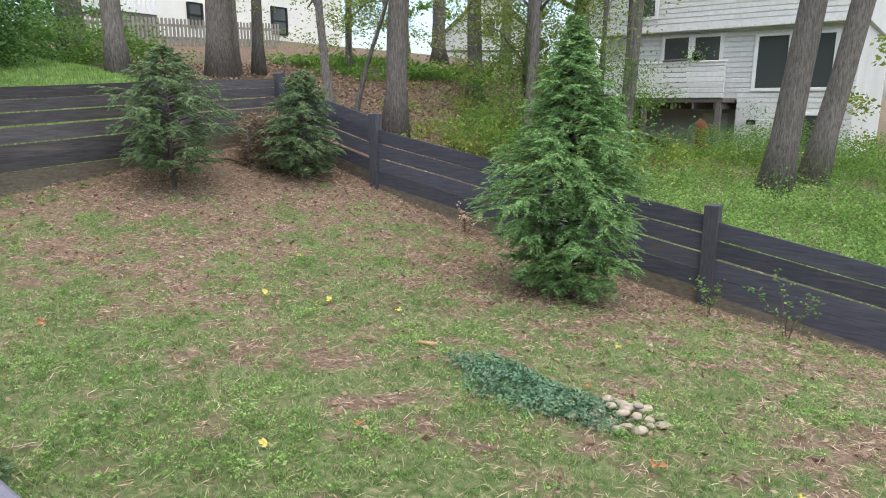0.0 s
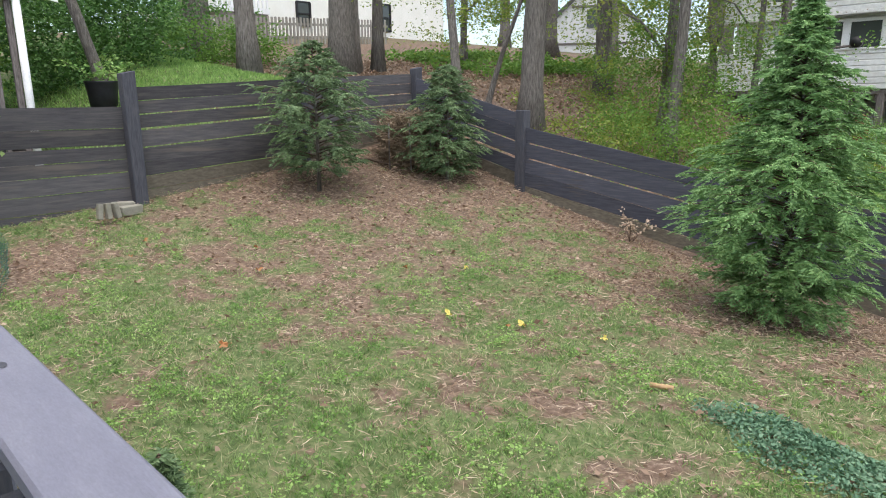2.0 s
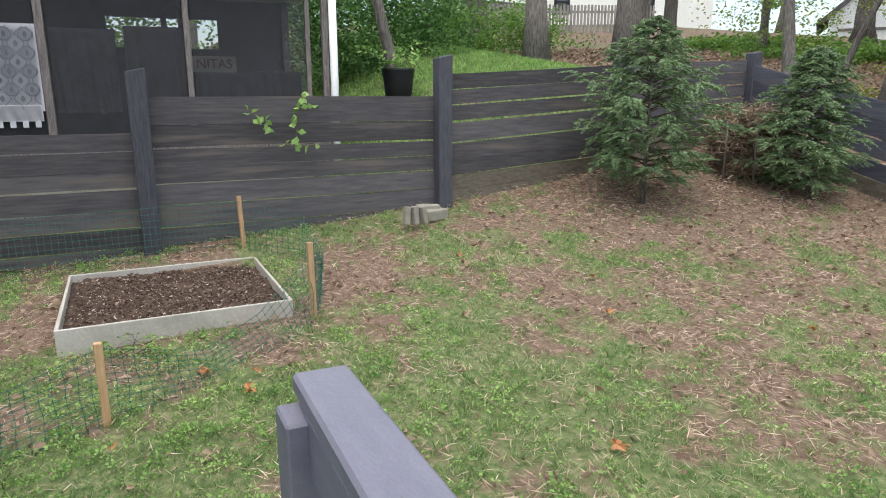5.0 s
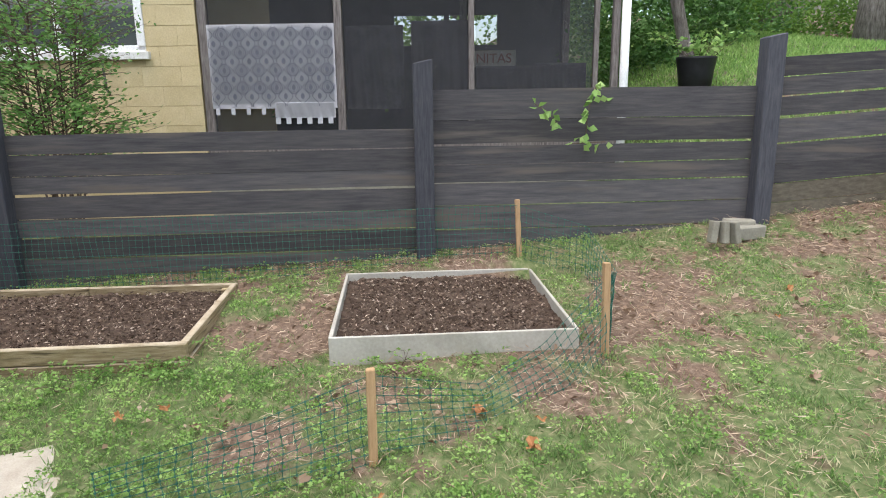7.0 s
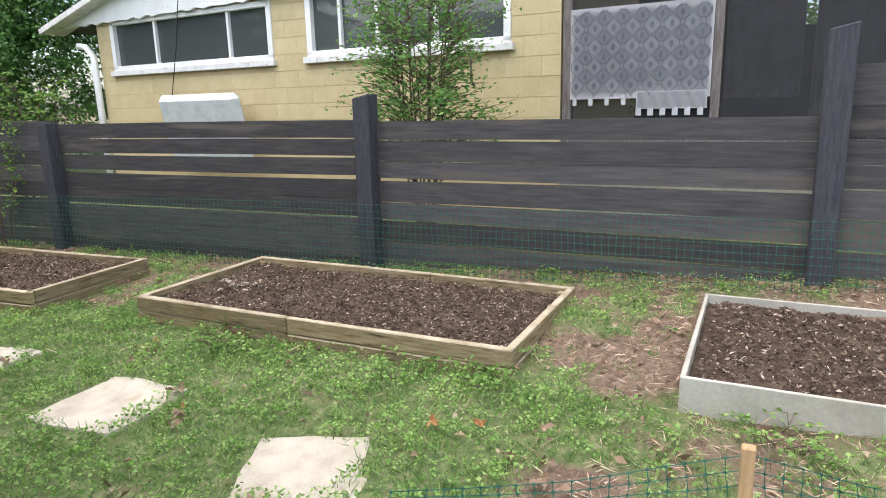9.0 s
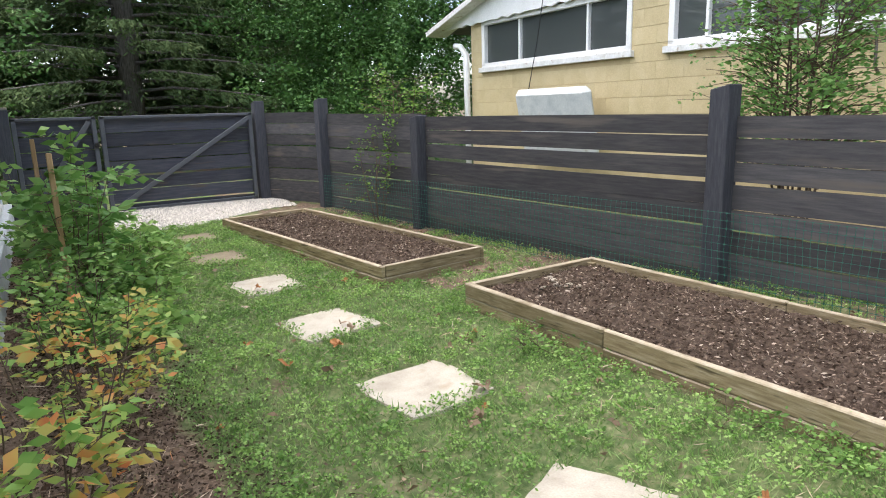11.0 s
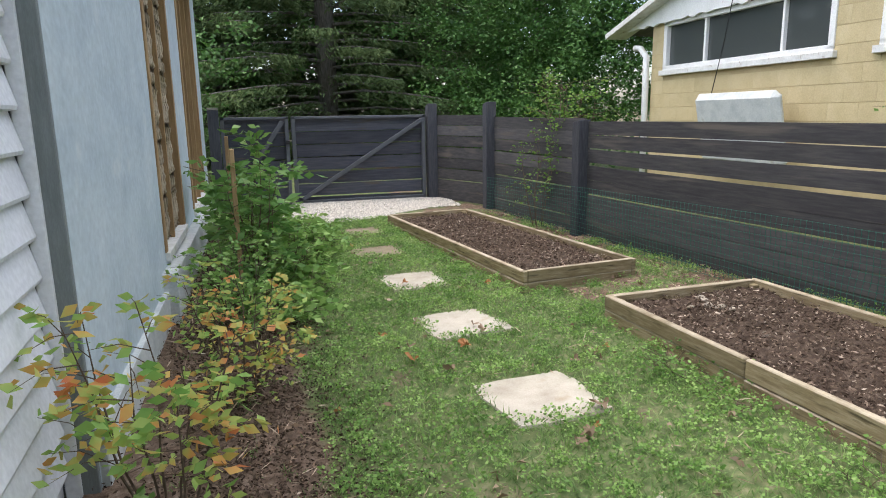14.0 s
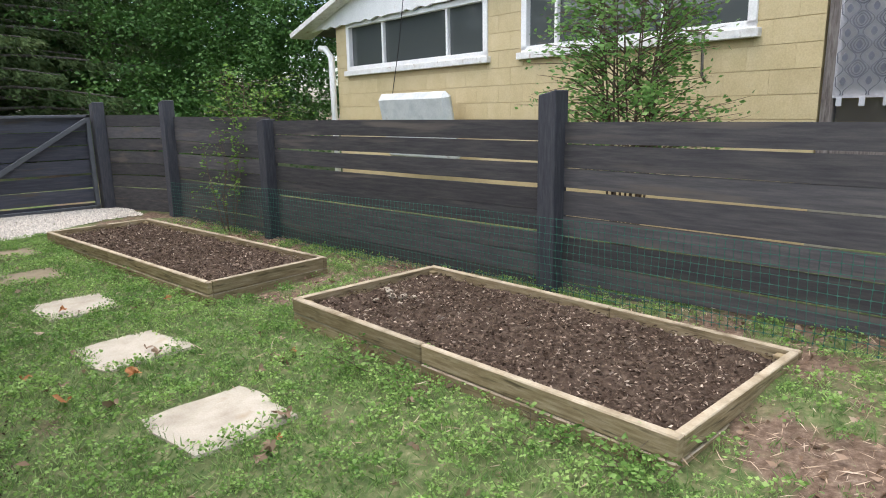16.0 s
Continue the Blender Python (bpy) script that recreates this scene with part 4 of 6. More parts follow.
wbox("wall", -8.8, -2.0, 1.7, 3.6, FARWHITE, -8, 0, bev=0)
wbox("upper_wall", -9.3, -1.9, 3.6, 6.6, FARWHITE, -8, 0.35, bev=0)
wbox("wall", -4.72, -2.0, -0.4, 1.7, FARWHITE, -8, 0, bev=0)
wbox("carport_back", -9.2, -4.72, -0.4, 1.7, PALEBASE, -1.3, -1.1, bev=0)
z = -0.3
while z < 6.5:
    if z < 1.75:
        wbox("lap", -4.74, -1.98, z, z + 0.12, FARWHITE, -0.02, 0.03, bev=0.012)
    elif z < 3.55:
        wbox("lap", -8.8, -1.98, z, z + 0.12, FARWHITE, -0.02, 0.03, bev=0.012)
    else:
        wbox("lap", -9.3, -1.88, z, z + 0.12, FARWHITE, 0.33, 0.38, bev=0.012)
    z += 0.135
wbox("soffit_trim", -9.3, -1.88, 3.53, 3.62, OLDWHITE, -0.05, 0.4)
z = 1.72
while z < 2.6:
    wbox("deck_siding", -8.75, -4.78, z, z + 0.12, FARWHITE, 1.2, 1.27, bev=0.012)
    z += 0.135
wbox("deck_cap", -8.78, -4.75, 2.62, 2.67, FARWHITE, 1.15, 1.3)
wbox("deck_floor", -8.75, -4.78, 1.6, 1.72, DARKWOOD, 0, 1.2)
for x in (-8.6, -6.9, -4.9):
    wbox("carport_post", x - 0.07, x + 0.07, -0.4, 1.62, DARKWOOD, 1.05, 1.2)
for x in np.linspace(-8.4, -5.0, 7):
    wbox("joist", x - 0.03, x + 0.03, 1.42, 1.6, DARKWOOD, -1.0, 1.15)
for x0, x1, z0, z1, nm in ((-6.85, -6.1, 1.75, 3.42, "door"), (-6.0, -5.25, 2.65, 3.4, "window"), (-4.35, -3.55, 1.95, 3.33, "window"), (-3.45, -2.5, 1.95, 3.33, "window"), (-7.75, -7.0, 3.95, 5.2, "window"), (-3.2, -2.5, 0.3, 1.3, "window")):
    yy = 0.38 if z0 > 3.6 else 0.03
    w = wbox(nm, x0, x1, z0, z1, GLASS, yy - 0.02, yy + 0.01, bev=0)
    for a, b, c, d in ((x0 - 0.06, x1 + 0.06, z1 - 0.03, z1 + 0.05), (x0 - 0.06, x1 + 0.06, z0 - 0.06, z0 + 0.03), (x0 - 0.06, x0 + 0.04, z0, z1), (x1 - 0.04, x1 + 0.06, z0, z1)):
        wbox("frame", a, b, c, d, WHITE, yy - 0.02, yy + 0.05, w)
wbox("storage_door", -5.9, -5.2, -0.3, 1.3, WHITE, -1.08, -1.0)
wbox("meter", -4.42, -4.2, 1.02, 1.15, BLACK, 0.02, 0.12)
wbox("roof", -9.6, -1.6, 6.6, 6.8, ROOF, -8.5, 0.8)
bk = empty("rusty_barrel", (-5.05, 17.6, gz(-5.05, 17.6)), "rusty red-brown covered grill under the deck", "grill")
tube("body", [(-5.05, 17.6, 0.2), (-5.05, 17.6, 0.5), (-5.05, 17.6, 0.9), (-5.1, 17.6, 1.1), (-5.1, 17.6, 1.2)], [0.12, 0.17, 0.19, 0.13, 0.04], RUST, bk, 12)
tube("leg", [(-5.05, 17.6, gz(-5.05, 17.6)), (-5.05, 17.6, 0.25)], 0.05, DARKWOOD, bk, 6)
hp = empty("deck_reel", (-5.5, 18.2, 2.67), "black hose reel lying on the deck parapet", "hose reel")
tube("drum", [(-5.5, 18.28, 2.8), (-5.5, 18.15, 2.8)], 0.13, BLACK, hp, 14)
tube("arm", [(-6.4, 18.2, 2.69), (-5.5, 18.2, 2.72)], 0.03, DARKWOOD, hp, 6)

# ---- cream house above the bank, with picket fence ----
ch = empty("cream_house", (-30, 24, 4.5), "cream stucco single-storey house on the bank", "house")
box("wall", (-33, 23.0, 6.8), (6, 12.5, 5.2), CREAM, ch, bev=0)
for y0, y1, z0, z1 in ((19.0, 19.75, 5.25, 6.35), (24.0, 25.0, 5.3, 6.7)):
    w = box("window", (-29.98, (y0 + y1) / 2, (z0 + z1) / 2), (0.06, y1 - y0, z1 - z0), GLASS, ch, bev=0)
    for y in (y0, y1):
        box("frame", (-29.95, y, (z0 + z1) / 2), (0.1, 0.1, z1 - z0), BLACK, w, bev=0)
    for z in (z0, z1, (z0 + z1) / 2):
        box("frame", (-29.95, (y0 + y1) / 2, z), (0.1, y1 - y0, 0.07), BLACK, w, bev=0)
box("roof", (-33, 23.0, 9.5), (7, 13.5, 0.3), ROOF, ch, bev=0)
box("porch_deck", (-30.5, 15.6, 5.6), (3, 2.6, 0.25), WHITE, ch)
for k in range(12):
    box("porch_baluster", (-29.05, 14.4 + 0.22 * k, 6.15), (0.06, 0.08, 0.9), WHITE, ch, bev=0)
box("porch_rail", (-29.05, 15.6, 6.6), (0.1, 2.6, 0.08), WHITE, ch)
box("porch_lattice", (-29.1, 15.6, 5.0), (0.1, 2.5, 1.0), DARKWOOD, ch)
pf = empty("picket_fence", (-24, 15, 3.5), "weathered grey wooden picket fence on the bank", "fence")
for k in range(70):
    y = 8.5 + 0.16 * k
    z = gz(-24, y) - 0.1
    box("picket", (-24, y, z + 0.55), (0.03, 0.1, 1.1 + random.uniform(-0.03, 0.03)), PICKET, pf, bev=0.02)
for z in (0.35, 0.85):
    beam("fence_rail", (-24.04, 8.4, gz(-24, 8.4) + z - 0.1), (-24.04, 19.7, gz(-24, 19.7) + z - 0.1), 0.04, 0.09, PICKET, pf)
# far gabled house between the trunks
fh = empty("gabled_house", (-22, 40, 4), "distant white gabled house with dark trim boards", "house")
bm = bmesh.new()
prof = [(-3.5, 0), (3.5, 0), (3.5, 4.0), (0, 7.2), (-3.5, 4.0)]
f0 = [bm.verts.new((px, 0, pz)) for px, pz in prof]
f1 = [bm.verts.new((px, 8, pz)) for px, pz in prof]
bm.faces.new(f0)
for k in range(5):
    bm.faces.new((f0[k], f1[k], f1[(k + 1) % 5], f0[(k + 1) % 5]))
wl = part("wall", bm, FARWHITE, fh)
FM = pose(-26.5, 40, 2.0, 0, 0, 35)
wl.matrix_basis = FM
for s in (-1, 1):
    beam("verge", FM @ Vector((0, -0.1, 7.3)), FM @ Vector((s * 4.0, -0.1, 3.6)), 0.2, 0.25, ROOF, fh)
    beam("roof", FM @ Vector((0, 4, 7.3)), FM @ Vector((s * 4.1, 4, 3.55)), 8.4, 0.12, ROOF, fh)
for x, z, w, h in ((0, 4.8, 0.8, 1.2), (-1.6, 1.6, 1.0, 1.3), (1.6, 1.6, 1.0, 1.3)):
    b = box("window", None, (w, 0.08, h), GLASS, fh, bev=0, m=FM @ pose(x, -0.04, z))
    box("frame", None, (w + 0.2, 0.05, 0.1), WHITE, b, bev=0, m=FM @ pose(x, -0.06, z + h / 2))
for z in (3.2, 5.6):
    box("trim_board", None, (6.0 if z < 4 else 2.8, 0.06, 0.15), DARKWOOD, fh, bev=0, m=FM @ pose(0, -0.03, z))

# ---- trees ----


def tree(name, x, y, r, h, lean=(0, 0), label="", crown=None, crown_n=0, leaf=WOODLEAF, low=5.0, spread=2.5, size=0.12, sides=14, limbs=5, z=None):
    """A tapered trunk with a flared foot, limbs, and a loose crown of separate leaves."""
    z0 = gz(x, y) if z is None else z
    t = empty(name, (x, y, z0), label, "tree")
    pts, rad = [], []
    for k in range(14):
        f = k / 13
        pts.append((x + lean[0] * f + 0.06 * math.sin(f * 5 + x), y + lean[1] * f + 0.06 * math.cos(f * 4 + y), z0 - 0.15 + h * f))
        rad.append(r * (1 - 0.65 * f) * (1 + 0.5 * math.exp(-f * h / 0.35)))
    bm = bmesh.new()
    tube_into(bm, pts, rad, sides)
    for v in bm.verts:
        n = noise.noise((v.co.x * 5, v.co.y * 5, v.co.z * 1.2))
        v.co.x += n * r * 0.12
        v.co.y += n * r * 0.12
    part("trunk", bm, BARK, t, "", True)
    top = Vector(pts[-1])
    ends = [top]
    for k in range(limbs):
        f = random.uniform(min(0.9, low / h), 0.95)
        p = Vector(pts[int(f * 13)])
        a = random.uniform(0, math.tau)
        e = p + Vector((math.cos(a) * spread * 0.8, math.sin(a) * spread * 0.8, random.uniform(0.3, 1.5)))
        m = p.lerp(e, 0.5) + Vector((0, 0, 0.25))
        rr = max(0.015, r * 0.3 * (1.1 - f))
        tube("limb", [p, m, e], [rr * 1.3, rr, rr * 0.4], BARK, t, 6)
        ends += [m, e]
    if crown_n:
        c = np.array([ends[i % len(ends)] for i in range(max(8, crown_n // 90))])
        c = c + RNG.normal(0, 1, c.shape) * np.array([spread * 0.5, spread * 0.5, spread * 0.4])
        idx = RNG.integers(0, len(c), crown_n)
        p = c[idx] + RNG.normal(0, 0.33, (crown_n, 3)) * np.array([1, 1, 0.5])
        p = p[p[:, 2] > z0 + low * 0.35]
        d = flat_dirs(len(p), 0.5) - np.array([0, 0, 0.3])
        cards("crown", p, d, RNG.uniform(size * 0.6, size * 1.2, len(p)), RNG.uniform(size * 0.35, size * 0.6, len(p)), leaf, t)
    return t


tree("oak_tree", -8.4, 9.65, 0.22, 13, (0.3, 0.4), "straight grey-barked forest tree behind the fence corner", True, 4000, WOODLEAF, 6.5, 3.0)
tree("oak_tree", -2.2, 12.2, 0.23, 14, (1.2, 0.4), "thick grey-barked leaning tree beside the white house", True, 4000, WOODLEAF, 7, 3.0)
tree("oak_tree", -1.85, 13.7, 0.21, 14, (1.9, 0.3), "second thick grey trunk leaning close to the first", True, 3000, WOODLEAF, 7, 3.0)
tree("oak_tree", -13.9, 9.7, 0.3, 14, (-0.2, 0), "large dark grey trunk on the leafy bank", True, 4000, WOODLEAF, 7, 3.0)
tree("oak_tree", -14.1, 10.1, 0.19, 13, (0.0, 0), "dark trunk growing tight beside a larger one", False, 0, low=8)
tree("oak_tree", -14.0, 10.8, 0.15, 13, (-0.1, 0), "slim dark trunk on the leafy bank", True, 2500, WOODLEAF, 7, 2.5)
tree("oak_tree", -12.6, 6.4, 0.18, 12, (-0.9, 0.1), "pale grey leaning trunk at the top of the bank", True, 2500, WOODLEAF, 6, 2.5)
tree("oak_tree", -17.5, 7.9, 0.32, 13, (-0.6, 0), "thick pale trunk by the picket fence", True, 2500, WOODLEAF, 7, 2.5)
tree("sapling", -9.7, 9.2, 0.1, 6.5, (-1.0, 0.3), "slender dark bent tree with light green leaves", True, 5000, YELLOWWOOD, 2.0, 1.3, 0.07, 8, 8)
tree("sapling", -9.3, 9.4, 0.06, 3.2, (0.9, 0.2), "crooked dark small branching tree by the fence", True, 900, YELLOWWOOD, 1.2, 0.8, 0.06, 8, 6)
tree("slim_tree", -6.2, 15.2, 0.12, 10, (0.1, 0), "slim grey trunk before the white house", True, 1200, WOODLEAF, 5, 2, 0.12, 8)
tree("slim_tree", -5.2, 12.6, 0.1, 9, (0.7, 0), "slim leaning grey trunk before the white house", True, 900, YELLOWWOOD, 5, 2, 0.12, 8)
tree("woodland_tree", -9.8, 14.2, 0.2, 11, (0.2, 0), "leafy woodland tree beyond the fence", True, 5200, WOODLEAF, 2.5, 2.2, 0.1, 8, 10)
tree("woodland_tree", -7.6, 13.0, 0.12, 8, (0.2, 0), "young yellow-green tree in the undergrowth", True, 4200, YELLOWWOOD, 1.6, 1.5, 0.09, 8, 10)
tree("woodland_tree", -9.0, 18.5, 0.25, 12, (0.2, 0), "leafy tree between the distant houses", True, 4500, YELLOWWOOD, 2.5, 2.6, 0.12, 8, 10)
tree("woodland_tree", -17, 22, 0.3, 12, (0.2, 0), "grey trunk in front of the distant houses", True, 3000, WOODLEAF, 5, 3.5, 0.16, 8, 8)
tree("woodland_tree", -15.0, 15.0, 0.12, 7, (0.2, 0), "bright green small tree on the bank", True, 6000, YELLOWWOOD, 1.3, 1.7, 0.09, 8, 12)
for k in range(16):
    a = radians(-58 + k * 11.5)
    rr = 34 + 7 * math.sin(k * 2.7)
    x, y = -5 - rr * math.sin(a + radians(8)), rr * math.cos(a) + 4
    if -34 < x < -24 and 14 < y < 32:
        continue
    tree("woodland_tree", x, y, 0.35, 15, (0.5, 0), "tall green tree at the edge of the woods", True, 3600, WOODLEAF if k % 3 else YELLOWWOOD, 3, 4.5, 0.34, 8, 9)

# ---- conifers in the yard ----


def conifer(x, y, h, r, n_branch, label, mat, profile, twigs=9, leaf=0.05, clear=0.12, droop=0.25, name="conifer"):
    """Trunk, branches and flat drooping sprays of small scale leaves."""
    z0 = gz(x, y)
    t = empty(name, (x, y, z0), label, "tree")
    tube("trunk", [(x, y, z0 - 0.1), (x + 0.02, y, z0 + h * 0.5), (x, y, z0 + h * 0.97)], [0.016 + h * 0.008, 0.012 + h * 0.004, 0.004], BARK, t, 8)
    P, D, LN = [], [], []
    for k in range(n_branch):
        f = clear / h + (1 - clear / h) * (k + random.random()) / n_branch
        a = k * 2.399 + random.uniform(-0.3, 0.3)
        ln = r * profile(f) * random.choice((random.uniform(0.5, 0.85), random.uniform(0.82, 1.06)))
        z = z0 + h * f
        out = Vector((math.cos(a), math.sin(a), 0))
        rise = 0.18 + 0.5 * f
        pts = [Vector((x, y, z)) + out * ln * s + Vector((0, 0, ln * (rise * s - (droop + rise * 0.6) * s * s))) for s in (0, 0.35, 0.7, 1.0)]
        tube("branch", pts, [0.008, 0.006, 0.004, 0.002], TWIG, t, 4)
        side = Vector((-out.y, out.x, 0))
        for j in range(twigs):
            s = 0.25 + 0.75 * (j + random.random()) / twigs
            i = min(2, int(s * 3))
            base = pts[i].lerp(pts[i + 1], s * 3 - i)
            tl = ln * 0.34 * (1.15 - s * 0.6) * random.uniform(0.6, 1.2) + 0.05
            td = (out * random.uniform(0.4, 1.0) + side * random.uniform(-1, 1) + Vector((0, 0, random.uniform(-0.45, 0.2)))).normalized()
            ts = td.cross(Vector((0, 0, 1))).normalized()
            m = max(5, int(tl / 0.013))
            for q in range(m):
                g = q / m
                b = base + td * tl * g + Vector((0, 0, -0.25 * tl * g * g))
                for sg in (-1, 1):
                    P.append(b)
                    D.append(td * 0.8 + ts * sg * random.uniform(0.6, 1.0) + Vector((0, 0, random.uniform(-0.35, 0.15))))
                    LN.append(leaf * (1.15 - 0.55 * g) * random.uniform(0.75, 1.2))
    LN = np.array(LN)
    cards("foliage", np.array([tuple(p) for p in P]), np.array([tuple(d) for d in D]), LN, LN * 0.28, mat, t)["kind"] = "stuff"
    return t


conifer(-2.85, 5.8, 2.68, 0.84, 270, "bright green bushy young conifer in front of fence", CONIFER, lambda f: float(np.interp(f, (0, 0.09, 0.19, 0.3, 0.4, 0.51, 0.62, 0.72, 0.83, 0.94, 1), (0.5, 0.7, 0.9, 1.0, 0.96, 0.83, 0.65, 0.47, 0.28, 0.12, 0.05))), 14, 0.05, 0.1, 0.05)
conifer(-7.87, 4.62, 1.75, 0.86, 95, "dark green loose spreading conifer by fence corner", CONIFER_DK, lambda f: float(np.interp(f, (0, 0.2, 0.42, 0.62, 0.82, 1), (0.35, 0.7, 1.0, 0.8, 0.4, 0.08))), 11, 0.055, 0.22, -0.05)
conifer(-7.45, 6.45, 1.52, 0.62, 130, "dark green rounded young conifer by the fence", CONIFER_DK, lambda f: float(np.interp(f, (0, 0.25, 0.5, 0.75, 0.9, 1), (0.7, 1.0, 0.92, 0.66, 0.36, 0.08))), 11, 0.05, 0.1, 0.05)
conifer(-3.2, 0.72, 0.4, 0.17, 36, "small dark evergreen shrub beside the deck", CONIFER_DK, lambda f: max(0.1, 1 - f), 8, 0.035, 0.03, name="evergreen_shrub")
conifer(-2.95, 0.82, 0.14, 0.1, 18, "small dark evergreen shrub at the deck edge", CONIFER_DK, lambda f: max(0.1, 1 - f), 8, 0.035, 0.03, name="evergreen_shrub")


def shrub(name, x, y, h, r, n, mat, label, size=0.04, stems=8, z=None, category="shrub", open_=0.5, arch=0.3):
    """Stems that fork from one foot, with leaves set along their upper parts."""
    z0 = gz(x, y) if z is None else z
    t = empty(name, (x, y, z0), label, category)
    P, D = [], []
    per = max(6, n // (stems * 4))
    for k in range(stems):
        a = k * 2.4 + random.uniform(-0.4, 0.4)
        out = Vector((math.cos(a), math.sin(a), 0))
        rr, hh = r * random.uniform(0.35, 1.0), h * random.uniform(0.65, 1.05)
        pts = [Vector((x, y, z0 - 0.02)) + out * (rr * s**1.4) + Vector((random.uniform(-0.02, 0.02), random.uniform(-0.02, 0.02), hh * (s - arch * s * s * rr / max(r, 0.01)))) for s in (0, 0.33, 0.66, 1)]
        w = 0.003 + h * 0.003
        bm = bmesh.new()
        tube_into(bm, pts, [w, w * 0.8, w * 0.5, w * 0.25], 5)
        for b in range(4):
            s = random.uniform(open_ * 0.6, 0.95)
            i = min(2, int(s * 3))
            base = pts[i].lerp(pts[i + 1], s * 3 - i)
            e = base + Vector((random.uniform(-1, 1), random.uniform(-1, 1), random.uniform(-0.1, 0.7))) * h * 0.22
            tube_into(bm, [base, e], [w * 0.45, w * 0.15], 4)
            for q in range(per):
                u = random.random()
                c = base.lerp(e, u) if q % 3 else pts[2].lerp(pts[3], u)
                P.append(tuple(c + Vector((random.gauss(0, 1), random.gauss(0, 1), random.gauss(0, 1))) * h * 0.025))
        part("stem", bm, TWIG, t)
    P = np.array(P)
    d = flat_dirs(len(P), 0.35)
    cards("foliage", P, d, RNG.uniform(size * 0.6, size * 1.15, len(P)), RNG.uniform(size * 0.35, size * 0.55, len(P)), mat, t, "", 0.08)["kind"] = "stuff"
    return t


def twiggy(name, x, y, h, r, stems, twigs, per, size, mat, label, z=None, category="shrub", low=0.25, rise=0.35, out_=0.5, wide=0.55, reach=1.0):
    """Upright stems with side twigs at all heights and oval leaves set in pairs along every twig."""
    z0 = gz(x, y) if z is None else z
    t = empty(name, (x, y, z0), label, category)
    P, D = [], []
    for k in range(stems):
        a = k * 2.4 + random.uniform(-0.4, 0.4)
        foot = Vector((x + 0.04 * math.cos(a), y + 0.04 * math.sin(a), z0 - 0.03))
        lean = out_ * r * random.uniform(0.3, 1.0)
        hh = h * random.uniform(0.72, 1.0)
        tip = foot + Vector((math.cos(a) * lean, math.sin(a) * lean, hh))
        pts = [foot, foot.lerp(tip, 0.35) + Vector((random.gauss(0, 0.02), random.gauss(0, 0.02), 0)), foot.lerp(tip, 0.7) + Vector((random.gauss(0, 0.03), random.gauss(0, 0.03), 0)), tip]
        w = 0.003 + 0.0028 * h
        bm = bmesh.new()
        tube_into(bm, pts, [w, w * 0.8, w * 0.55, w * 0.25], 5)
        for b in range(twigs):
            s = low + (1 - low) * (b + random.random()) / twigs
            i = 0 if s < 0.35 else 1 if s < 0.7 else 2
            base = pts[i].lerp(pts[i + 1], min(1, (s - (0, 0.35, 0.7)[i]) / (0.35, 0.35, 0.3)[i]))
            c = a + random.uniform(-2.2, 2.2)
            ln = r * random.uniform(0.3, 0.75) * (1.15 - 0.55 * s) * reach
            e = base + Vector((math.cos(c) * ln, math.sin(c) * ln, ln * random.uniform(rise - 0.3, rise + 0.3)))
            m = base.lerp(e, 0.5) + Vector((0, 0, 0.12 * ln))
            tube_into(bm, [base, m, e], [w * 0.45, w * 0.3, w * 0.12], 4)
            d = (e - base).normalized()
            side = d.cross(Vector((0, 0, 1))).normalized()
            for q in range(per):
                u = 0.2 + 0.8 * (q + random.random()) / per
                p = base.lerp(m, u * 2) if u < 0.5 else m.lerp(e, u * 2 - 1)
                P.append(tuple(p + Vector((random.gauss(0, 1), random.gauss(0, 1), random.gauss(0, 1))) * (0.005 + 0.011 * h)))
                D.append(tuple(d * random.uniform(0.1, 0.9) + side * random.choice((-1, 1)) * random.uniform(0.4, 1.0) + Vector((0, 0, random.uniform(-0.45, 0.3)))))
        part("stem", bm, TWIG, t)
    n = len(P)
    ln = RNG.uniform(size * 0.6, size * 1.15, n)
    cards("foliage", np.array(P), np.array(D), ln, ln * wide, mat, t, "", 0.06)["kind"] = "stuff"
    return t


# side yard planting along the house
twiggy("blueberry_bush", -4.56, -2.36, 0.8, 0.42, 7, 8, 9, 0.06, BLUEBERRY, "small shrub with green, yellow and red autumn leaves", low=0.35, rise=0.1, out_=0.5)
twiggy("blueberry_bush", -4.46, -2.1, 0.24, 0.3, 4, 6, 7, 0.055, CLOVER, "low green seedling shrub at the foot of the wall", low=0.3, rise=0.1)
twiggy("blueberry_bush", -4.82, -3.35, 0.62, 0.42, 9, 9, 9, 0.045, BLUEBERRY, "small berry shrub with pale green and reddish leaves", low=0.15, rise=0.2)
twiggy("blueberry_bush", -4.8, -4.2, 0.62, 0.42, 9, 9, 9, 0.048, CLOVER, "small green berry shrub in soil along the house", low=0.15, rise=0.2)
twiggy("pepper_plant", -4.98, -5.2, 1.08, 0.5, 7, 10, 8, 0.12, SHRUB, "tall leafy green vegetable plant tied to a stake", category="plant", low=0.1, rise=0.05, wide=0.45)
twiggy("pepper_plant", -5.05, -5.8, 0.95, 0.5, 7, 10, 8, 0.12, SHRUB, "leafy green vegetable plant by the stake", category="plant", low=0.1, rise=0.05, wide=0.45)
